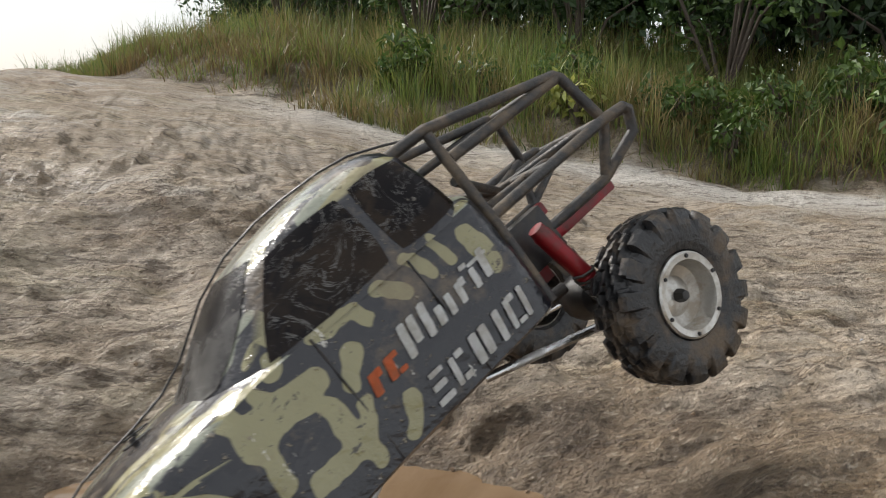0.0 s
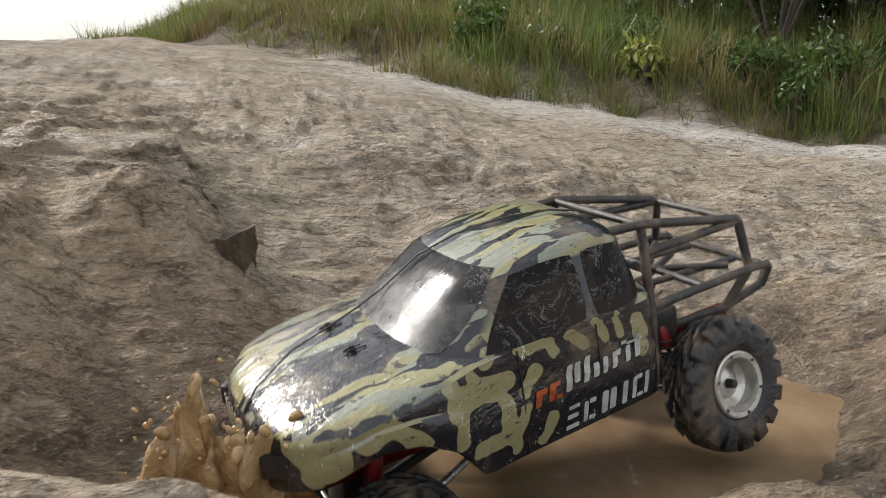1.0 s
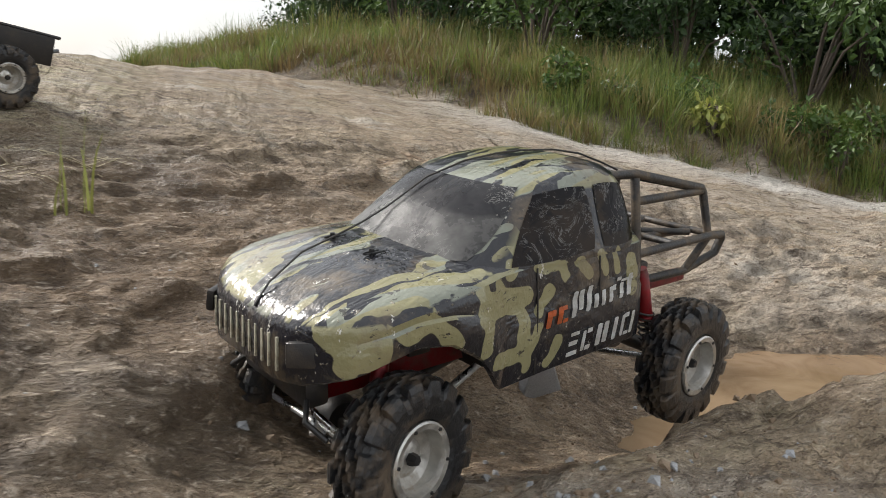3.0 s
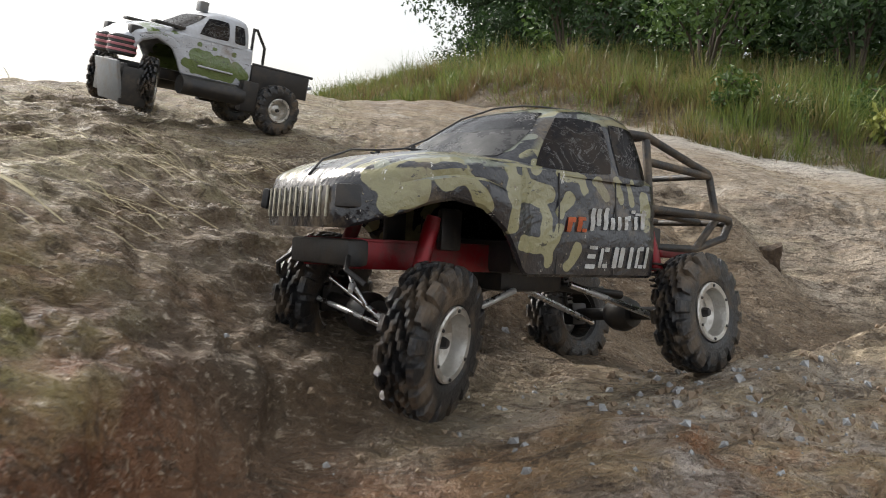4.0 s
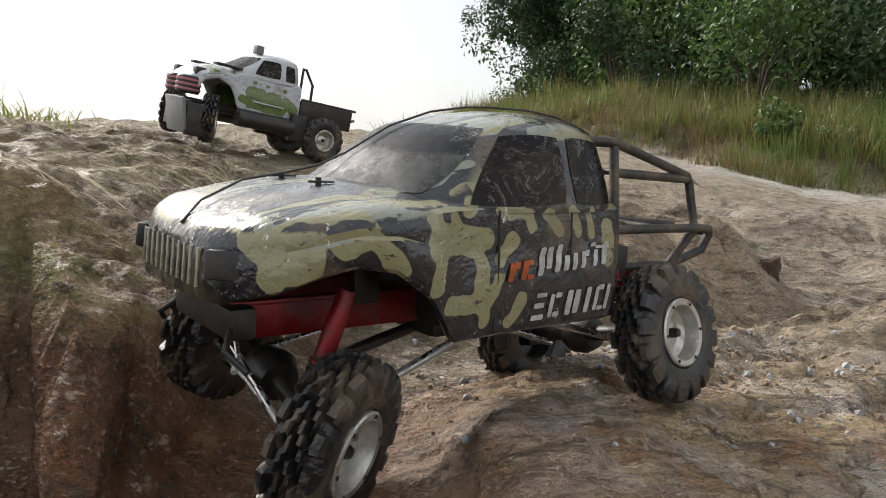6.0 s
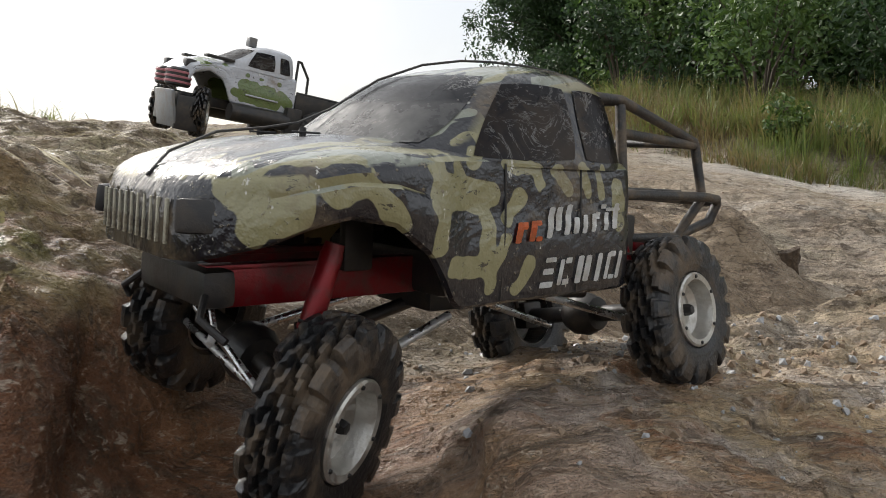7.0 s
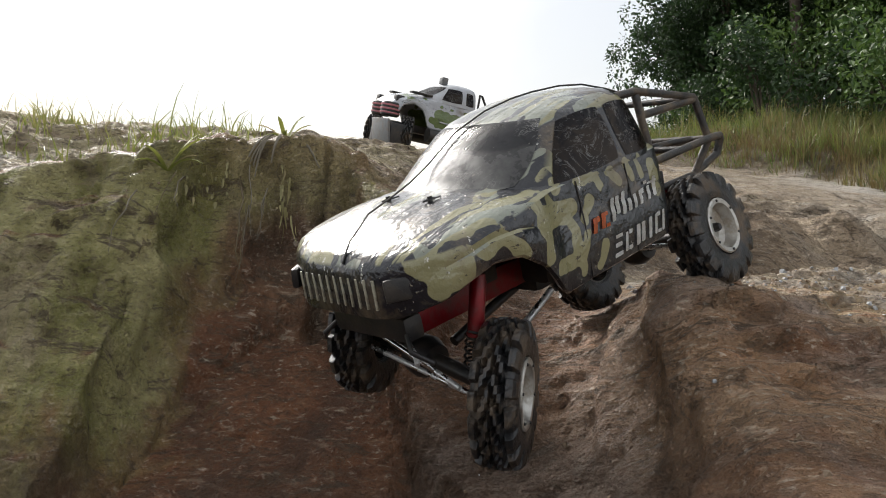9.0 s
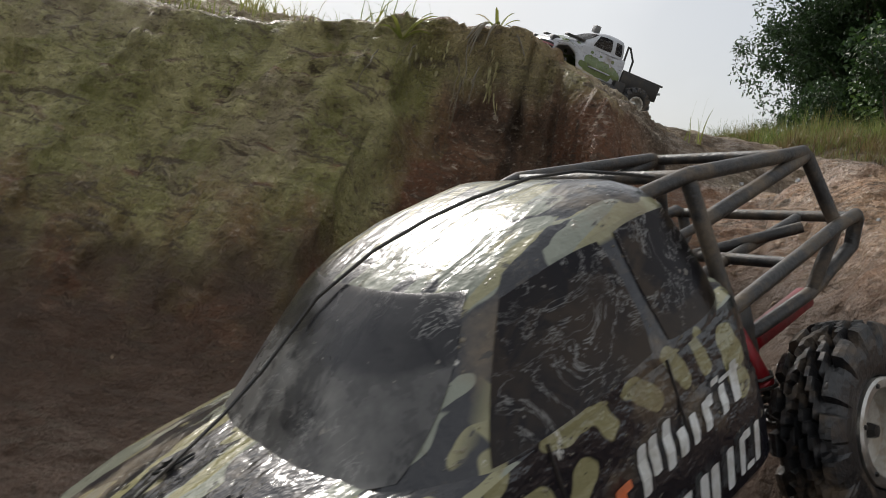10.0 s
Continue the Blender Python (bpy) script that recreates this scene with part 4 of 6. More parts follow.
# grille of pale upright stripes on the nose
for i in range(11):
    y = -0.0525 + 0.0105 * i
    bm = bmesh.new()
    fx = float(np.interp(abs(y), [0, 0.046, 0.050, 0.060], [0.2535, 0.2535, 0.2535, 0.2500]))
    put_box(bm, (-0.0010, -0.0011, -0.0120), (0.0007, 0.0011, 0.0120), 0.0004)
    part("grille_bar", bm, MAT_STRIPE, body, "pale painted grille stripe").matrix_basis = pose(fx, y, 0.150, 0, -3, 18 * (1 if y > 0.049 else -1 if y < -0.049 else 0))
for s in (1, -1):
    bm = bmesh.new()
    put_box(bm, (-0.004, -0.013, -0.009), (0.003, 0.013, 0.009), 0.0028)
    part("headlight", bm, MAT_BLACK, body, "blacked-out headlight").matrix_basis = pose(0.2425, s * 0.074, 0.154, 0, -8, s * 52)
# body posts with clips
for x, y in ((0.161, 0.029), (0.161, -0.029)):
    z = CAMO.shoulder(x) + CAMO.crown(x) * 0.8
    bm = bmesh.new()
    put_tube(bm, [(0, 0, -0.004), (0, 0, 0.006)], 0.0022, 8)
    put_tube(bm, [(-0.011, 0.002, 0.003), (0.004, 0.002, 0.003), (0.007, 0.0, 0.003), (0.004, -0.002, 0.003), (-0.008, -0.003, 0.003)], 0.0007, 6)
    part("body_clip", bm, MAT_BLACK, body, "black post with a wire body clip").location = (x, y, z)
bm = bmesh.new()
put_tube(bm, [(0.249, 0.012, 0.172), (0.235, 0.008, 0.186), (0.20, -0.008, 0.199), (0.16, -0.022, 0.204), (0.132, -0.030, 0.209), (0.108, -0.028, 0.220), (0.075, -0.018, 0.243), (0.046, -0.004, 0.256), (0.018, 0.006, 0.2615),
              (-0.005, 0.012, 0.2630), (-0.035, 0.022, 0.2625), (-0.055, 0.034, 0.2590), (-0.075, 0.046, 0.250), (-0.09, 0.05, 0.243)], 0.0009, 6)
part("antenna_wire", bm, MAT_BLACK, body, "thin black wire laid over hood and roof")
# door seams
for s in (1, -1):
    for x in (0.058, -0.018):
        bm = bmesh.new()
        put_tube(bm, [(x, s * (body_side(x, 0.101)[0][1] + 0.0003), 0.101), (x - 0.001, s * (body_side(x, 0.15)[0][1] + 0.0003), 0.15), (x - 0.002, s * (body_side(x, 0.185)[0][1] + 0.0003), 0.188)], 0.0008, 5)
        part("door_seam", bm, MAT_BLACK, body)
# inner tub, dark under the shell
bm = bmesh.new()
put_box(bm, (-0.075, -0.07, 0.098), (0.08, 0.07, 0.128), 0.006)
part("inner_tub", bm, MAT_BLACK, truck)

# chassis
for s in (1, -1):
    bm = bmesh.new()
    put_box(bm, (-0.125, s * 0.036 - 0.003, 0.098), (0.225, s * 0.036 + 0.003, 0.122), 0.0012)
    put_box(bm, (-0.125, s * 0.033 - 0.006, 0.119), (0.225, s * 0.033 + 0.006, 0.123), 0.001)
    part("chassis_rail", bm, MAT_RED, truck, "red anodised chassis rail")
    bm = bmesh.new()
    put_box(bm, (0.118, s * 0.044 - 0.004, 0.116), (0.140, s * 0.044 + 0.004, 0.152), 0.003)
    part("shock_tower", bm, MAT_BLACK, truck)
    bm = bmesh.new()
    put_box(bm, (-0.140, s * 0.050 - 0.006, 0.112), (-0.100, s * 0.050 + 0.006, 0.150), 0.003)
    part("shock_tower", bm, MAT_BLACK, truck)
    bm = bmesh.new()
    put_box(bm, (-0.203, s * 0.050 - 0.005, 0.119), (-0.105, s * 0.050 + 0.005, 0.131), 0.0025)
    part("side_plate", bm, MAT_RED, truck, "red side plate beside the cage bed")
bm = bmesh.new()
put_box(bm, (-0.02, -0.035, 0.080), (0.06, 0.035, 0.112), 0.006)
put_tube(bm, [(0.02, 0, 0.09), (0.145, 0, 0.06)], 0.005, 10)
put_tube(bm, [(0.02, 0, 0.09), (-0.145, 0, 0.075)], 0.005, 10)
part("gearbox", bm, MAT_BLACK, truck)
bm = bmesh.new()
put_box(bm, (0.212, -0.052, 0.100), (0.232, 0.052, 0.122), 0.005)
put_tube(bm, [(0.23, 0.05, 0.108), (0.238, 0.062, 0.098), (0.230, 0.078, 0.088)], 0.0022, 8)
put_tube(bm, [(0.23, -0.05, 0.108), (0.238, -0.062, 0.098), (0.230, -0.078, 0.088)], 0.0022, 8)
part("front_crossmember", bm, MAT_BLACK, truck)
bm = bmesh.new()
put_tube(bm, [(0.215, 0.02, 0.104), (0.222, 0.045, 0.086), (0.213, 0.052, 0.070)], 0.0018, 8)
put_tube(bm, [(0.222, 0.045, 0.086), (0.228, 0.052, 0.081)], [0.003, 0.0022], 8)
part("steering_rod", bm, MAT_STEEL, truck, "bright steel steering rod")

# cage over the bed
def mirrored(pts):
    return [(x, -y, z) for x, y, z in pts]


CAGE_SIDE = [[(-0.058, 0.058, 0.2415), (-0.098, 0.064, 0.241), (-0.214, 0.056, 0.2145), (-0.2195, 0.055, 0.209), (-0.222, 0.064, 0.167)],
             [(-0.100, 0.066, 0.2155), (-0.214, 0.056, 0.2115)],
             [(-0.088, 0.082, 0.100), (-0.092, 0.078, 0.165), (-0.098, 0.064, 0.237)],
             [(-0.094, 0.074, 0.168), (-0.222, 0.068, 0.1665), (-0.241, 0.067, 0.1645), (-0.2455, 0.065, 0.160), (-0.240, 0.062, 0.144), (-0.198, 0.056, 0.130), (-0.11, 0.05, 0.130)],
             [(-0.222, 0.066, 0.167), (-0.200, 0.056, 0.131)]]
CAGE_CROSS = [[(-0.218, -0.056, 0.212), (-0.218, 0.056, 0.212)], [(-0.2455, -0.064, 0.161), (-0.2455, 0.064, 0.161)], [(-0.098, -0.064, 0.240), (-0.098, 0.064, 0.240)],
              [(-0.093, -0.073, 0.168), (-0.093, 0.073, 0.168)], [(-0.16, -0.068, 0.167), (-0.16, 0.068, 0.167)], [(-0.10, 0.05, 0.20), (-0.15, 0.0, 0.168), (-0.21, -0.05, 0.168)],
              [(-0.10, -0.05, 0.20), (-0.15, 0.0, 0.168), (-0.21, 0.05, 0.168)], [(-0.12, 0.03, 0.168), (-0.238, 0.03, 0.162)], [(-0.12, -0.03, 0.168), (-0.238, -0.03, 0.162)]]
for pts in CAGE_SIDE:
    for line in (pts, mirrored(pts)):
        bm = bmesh.new()
        put_tube(bm, line, 0.0042, 10)
        part("cage_tube", bm, MAT_CAGE, truck, "black cage tube crusted with mud")
for line in CAGE_CROSS:
    bm = bmesh.new()
    put_tube(bm, line, 0.0036, 10)
    part("cage_tube", bm, MAT_CAGE, truck, "black cage tube crusted with mud")

# axles: each carries its links and rods and rolls as the wheels ride up and down
def build_axle(front):
    bm = bmesh.new()
    put_tube(bm, [(0, -0.082, 0), (0, 0.082, 0)], 0.0075, 12)
    put_turned(bm, [(0.0, -0.018), (0.014, -0.017), (0.019, -0.008), (0.020, 0.004), (0.015, 0.016), (0.0, 0.018)], 16, m=Matrix.Translation((0, -0.008, 0)))
    for s in (1, -1):
        put_box(bm, (-0.012, s * 0.082 - 0.008, -0.012), (0.012, s * 0.082 + 0.008, 0.014), 0.003)
    ax = part("front_axle" if front else "rear_axle", bm, MAT_BLACK, truck, "black axle housing with mud")
    sgn = 1 if front else -1
    bm = bmesh.new()
    put_tube(bm, [(sgn * 0.024, -0.085, 0.004), (sgn * 0.024, 0.085, 0.004)], [0.0024, 0.0024], 10)
    if front:
        part("tie_rod", bm, MAT_STEEL, ax, "bright steel tie rod")
        bm = bmesh.new()
        put_tube(bm, [(0.030, 0.070, 0.010), (0.034, -0.02, 0.030)], 0.0024, 10)
        part("drag_link", bm, MAT_STEEL, ax, "bright steel drag link")
    else:
        bm.free()
    for s in (1, -1):
        bm = bmesh.new()
        put_tube(bm, [(0, s * 0.055, -0.010), (-sgn * 0.128, s * 0.036, 0.030)], 0.0034, 10)
        part("lower_link", bm, MAT_STEEL, ax, "muddy steel lower link")
        bm = bmesh.new()
        # shock: red can, spring coils and shaft
        top, bot = (Vector((-0.012, s * 0.058, 0.094)), Vector((0.010, s * 0.066, 0.010))) if front else (Vector((0.046, s * 0.066, 0.096)), Vector((0.026, s * 0.070, 0.010)))
        put_tube(bm, [top, top.lerp(bot, 0.06), top.lerp(bot, 0.07), top.lerp(bot, 0.56), top.lerp(bot, 0.57), top.lerp(bot, 0.60)], [0.0060, 0.0064, 0.0070, 0.0070, 0.0078, 0.0078], 14)
        shock = part("shock", bm, MAT_RED, ax, "red shock absorber can")
        bm = bmesh.new()
        put_tube(bm, [top.lerp(bot, 0.5), bot], 0.0022, 8)
        turns = [top.lerp(bot, 0.52 + 0.40 * k / 40) + Vector((0.0085 * math.cos(k * 0.9), 0.0085 * math.sin(k * 0.9), 0)) for k in range(41)]
        put_tube(bm, turns, 0.0011, 6)
        part("spring", bm, MAT_BLACK, shock, "black coil spring")
    return ax


axle_front, axle_rear = build_axle(True), build_axle(False)
wheel_rl = build_wheel(truck, MAT_RIM)


def wheel_copy(parent, flip):
    w = new("wheel", wheel_rl.data)
    tagged(w, wheel_rl["label"])
    w.parent = parent
    for c in wheel_rl.children:
        k = share(c, c.name.split(".")[0], w, c.matrix_basis.copy())
        if "label" in c.keys():
            tagged(k, c["label"])
    return w


wheel_rr, wheel_fl, wheel_fr = (wheel_copy(truck, f) for f in (True, False, True))

# ---- plants ----
def leaf_material(name, lo, hi, dead=None, dead_amount=0.0, rough=0.5):
    m = Mat(name, rough)
    geo = m.node("ShaderNodeNewGeometry")
    col = m.mix(geo.outputs["Random Per Island"], lo, hi)
    if dead:
        col = m.mix(m.ramp(m.noise(3.0, 4, 0.6), 0.55 - dead_amount, 0.75 - dead_amount), col, dead)
    obj = m.node("ShaderNodeObjectInfo")
    col = m.mix(m.math("MULTIPLY", obj.outputs["Random"], 0.35), col, tuple(0.6 * c for c in lo))
    m.colour(col)
    m.p.inputs["Transmission Weight"].default_value = 0.0
    tr = m.node("ShaderNodeBsdfTranslucent")
    m.link(col, tr.inputs["Color"])
    add = m.node("ShaderNodeMixShader")
    add.inputs[0].default_value = 0.28
    m.link(m.p.outputs[0], add.inputs[1])
    m.link(tr.outputs[0], add.inputs[2])
    m.link(add.outputs[0], m.t.nodes["Material Output"].inputs["Surface"])
    return m.m


MAT_GRASS = leaf_material("bank_grass", (0.100, 0.155, 0.028), (0.29, 0.33, 0.075), (0.32, 0.225, 0.10), 0.10)
MAT_GRASS_LOW = leaf_material("dry_undergrowth", (0.11, 0.072, 0.032), (0.28, 0.20, 0.085))
MAT_GRASS_DARK = leaf_material("green_grass", (0.045, 0.085, 0.016), (0.12, 0.19, 0.035))
MAT_LEAF = leaf_material("tree_leaf", (0.018, 0.042, 0.014), (0.050, 0.098, 0.026), rough=0.5)
MAT_LEAF_LIGHT = leaf_material("sunlit_tree_leaf", (0.045, 0.095, 0.02), (0.11, 0.175, 0.04), rough=0.5)
MAT_STRAW = leaf_material("pale_straw", (0.40, 0.33, 0.18), (0.58, 0.50, 0.30))
MAT_WEED = leaf_material("weed_leaf", (0.16, 0.20, 0.04), (0.36, 0.36, 0.09), (0.40, 0.30, 0.15), 0.02)
MAT_ROOT = muddy("dry_root", (0.12, 0.09, 0.055), 0.8, mud=(0.16, 0.14, 0.06), amount=0.6)
MAT_DEAD_LEAF = muddy("dead_leaf", (0.17, 0.145, 0.105), 0.7, mud=(0.10, 0.08, 0.05), amount=0.8)
MAT_MOSS = leaf_material("hanging_moss", (0.24, 0.215, 0.09), (0.46, 0.41, 0.20), (0.20, 0.16, 0.08), 0.0)
MAT_BARK = muddy("bark", (0.09, 0.07, 0.055), 0.85, mud=(0.05, 0.045, 0.03), amount=0.5, scale=9.0)
MAT_STONE = muddy("grey_stone", (0.36, 0.365, 0.37), 0.45, mud=(0.15, 0.13, 0.10), amount=0.5, scale=22.0, bump=0.004)
MAT_CLOD = muddy("clay_clod", (0.20, 0.14, 0.09), 0.8, mud=(0.34, 0.265, 0.185), amount=0.6, scale=22.0, bump=0.003)


def blades_mesh(name, roots, heights, widths, leans, mats, seg=3, mat_index=None, droop=0.5, out=None):
    """Many bent grass blades in one mesh: each a strip that narrows to its tip."""
    n = len(roots)
    rng = np.random.default_rng(7)
    az = rng.uniform(0, 2 * np.pi, n)
    la = rng.uniform(0, 2 * np.pi, n) if out is None else out
    verts = np.zeros((n, (seg + 1) * 2, 3))
    for k in range(seg + 1):
        t = k / seg
        w = widths * (1 - 0.85 * t) * (0.6 + 0.8 * min(t * 3, 0.5))
        cx = roots[:, 0] + np.cos(la) * leans * heights * t**2
        cy = roots[:, 1] + np.sin(la) * leans * heights * t**2
        cz = roots[:, 2] + heights * (t - droop * leans * t**3)
        verts[:, 2 * k] = np.stack([cx - np.cos(az) * w, cy - np.sin(az) * w, cz], 1)
        verts[:, 2 * k + 1] = np.stack([cx + np.cos(az) * w, cy + np.sin(az) * w, cz], 1)
    base = (np.arange(n) * (seg + 1) * 2)[:, None, None]
    quad = np.array([[2 * k, 2 * k + 1, 2 * k + 3, 2 * k + 2] for k in range(seg)])[None]
    faces = (base + quad).reshape(-1, 4)
    me = bpy.data.meshes.new(name)
    me.from_pydata(verts.reshape(-1, 3).tolist(), [], faces.tolist())
    for m in mats:
        me.materials.append(m)
    if mat_index is not None:
        me.polygons.foreach_set("material_index", np.repeat(mat_index, seg).astype(np.int32))
    return me


def scatter_bank(count, b_lo, b_hi, seed, power=1.0):
    """Roots on the bank: along its foot line, at a distance up from it."""
    rng = np.random.default_rng(seed)
    y = 1.6 + 13 * rng.uniform(0, 1, count) ** 1.5
    b = b_lo + (b_hi - b_lo) * rng.uniform(0, 1, count) ** power
    wander = 0.22 * fbm(y * 1.3, y * 0, 3, 77)
    x = np.interp(y, BANK_Y, BANK_X) + b * 1.25 + wander
    return x, y, b, rng


def bank_grass():
    """Tussocks along the bank; the blades of each lean out from its middle."""
    rng = np.random.default_rng(5)
    tx, ty, tb, _ = scatter_bank(2700, -0.04, 3.2, 5, 1.3)
    fx, fy, fb, _ = scatter_bank(650, -0.06, 0.75, 6)
    tx, ty, tb = np.concatenate([tx, fx]), np.concatenate([ty, fy]), np.concatenate([tb, fb])
    clump = fbm(tx * 1.9, ty * 1.9, 3, 15)
    far = np.clip((np.hypot(tx, ty) - 3) / 6, 0, 1)
    tall = (0.11 + 0.15 * step01(-0.02, 0.7, tb) + 0.10 * clump) * rng.uniform(0.6, 1.35, len(tx)) * (1 + 0.25 * far)
    brown = np.clip(0.42 - 0.25 * step01(0.15, 0.9, tb) + 0.55 * fbm(tx * 1.4 + 4, ty * 1.4, 3, 33), 0.04, 0.95)
    n = 50
    k = np.repeat(np.arange(len(tx)), n)
    ang, rad = rng.uniform(0, 2 * np.pi, len(k)), np.abs(rng.normal(0, 1, len(k))) * (0.045 + 0.05 * far[k])
    x, y = tx[k] + np.cos(ang) * rad, ty[k] + np.sin(ang) * rad
    z = ground_height(x, y, rough=True)
    h = tall[k] * rng.uniform(0.35, 1.2, len(k))
    w = (0.0018 + 0.0024 * far[k]) * rng.uniform(0.6, 1.5, len(k))
    dry = (rng.uniform(0, 1, len(k)) < brown[k]).astype(int)
    dry[(dry == 0) & (rng.uniform(0, 1, len(k)) < 0.16)] = 2
    h = np.where(dry == 1, h * 0.8, h)
    lean = np.clip(0.15 + 5.0 * rad + rng.normal(0, 0.22, len(k)), 0.05, 1.15)
    me = blades_mesh("bank_grass", np.stack([x, y, z - 0.02], 1), h, w, lean, [MAT_GRASS, MAT_GRASS_LOW, MAT_GRASS_DARK], 3, dry, out=ang + rng.normal(0, 0.7, len(k)))
    tagged(new("bank_grass", me), "tall yellow-green grass with dry brown stalks", "grass", kind="stuff")


def leaf_cloud(bm_data, centre, radius, count, size, rng, droop=0.35):
    """Leaves on the outer part of a clump, bent along their middle."""
    verts, faces = bm_data
    for _ in range(count):
        d = Vector((rng.gauss(0, 1), rng.gauss(0, 1), rng.gauss(0, 0.75)))
        d.normalize()
        p = Vector(centre) + d * radius * (0.45 + 0.6 * rng.random() ** 0.6)
        face = (d + Vector((rng.gauss(0, 0.33), rng.gauss(0, 0.33), rng.gauss(0, 0.33) + 0.55))).normalized()
        out = (Vector((rng.gauss(0, 1), rng.gauss(0, 1), rng.gauss(0, 1) - droop)) + 0.4 * d).normalized()
        side = out.cross(face).normalized()
        up = side.cross(out)
        L = size * rng.uniform(0.6, 1.35)
        W = L * rng.uniform(0.2, 0.32)
        i = len(verts)
        mid = p + out * L * 0.5 + up * L * 0.07
        verts.extend([p[:], (mid - side * W)[:], (p + out * L - up * L * 0.06)[:], (mid + side * W)[:]])
        faces.extend([(i, i + 1, i + 2), (i, i + 2, i + 3)])


def build_tree(name, height, low, spread, seed, leaf, mat, clumps=46, per=46):
    rng = random.Random(seed)
    tree = new(name)
    bm = bmesh.new()
    pts, rad = [], []
    x = y = 0.0
    for k in range(9):
        t = k / 8
        pts.append((x, y, height * 0.93 * t - 0.15 * (k == 0)))
        rad.append(0.011 * height * (1.35 - t) + 0.03 * (k == 0))
        x += rng.uniform(-0.05, 0.05) * height * 0.25
        y += rng.uniform(-0.05, 0.05) * height * 0.25
    put_tube(bm, pts, rad, 10)
    tips = []
    for k in range(26):
        t = rng.uniform(low, 1.0)
        i = min(7, int(t * 8))
        p = Vector(pts[i]).lerp(Vector(pts[i + 1]), t * 8 - i)
        a = rng.uniform(0, 2 * math.pi)
        L = spread * rng.uniform(0.35, 1.15) * (1.1 - 0.55 * t)
        q = p + Vector((math.cos(a), math.sin(a), rng.uniform(0.05, 0.55))) * L
        mid = p.lerp(q, 0.5) + Vector((0, 0, 0.1 * L))
        put_tube(bm, [p, mid, q], [0.0045 * height, 0.003 * height, 0.001 * height], 6)
        tips += [q, mid]
    part("trunk", bm, MAT_BARK, tree, "dark bark trunk with limbs")
    data = ([], [])
    for k in range(clumps):
        c = tips[k % len(tips)] + Vector((rng.gauss(0, 0.26), rng.gauss(0, 0.26), rng.gauss(0, 0.22))) * spread
        leaf_cloud(data, c, spread * rng.choice((0.10, 0.14, 0.19, 0.26)), int(per * rng.uniform(0.6, 1.3)), leaf, rng)
    me = bpy.data.meshes.new("crown")
    me.from_pydata(data[0], [], data[1])
    me.materials.append(mat)
    crown = new("crown", me)
    crown.parent = tree
    return tree


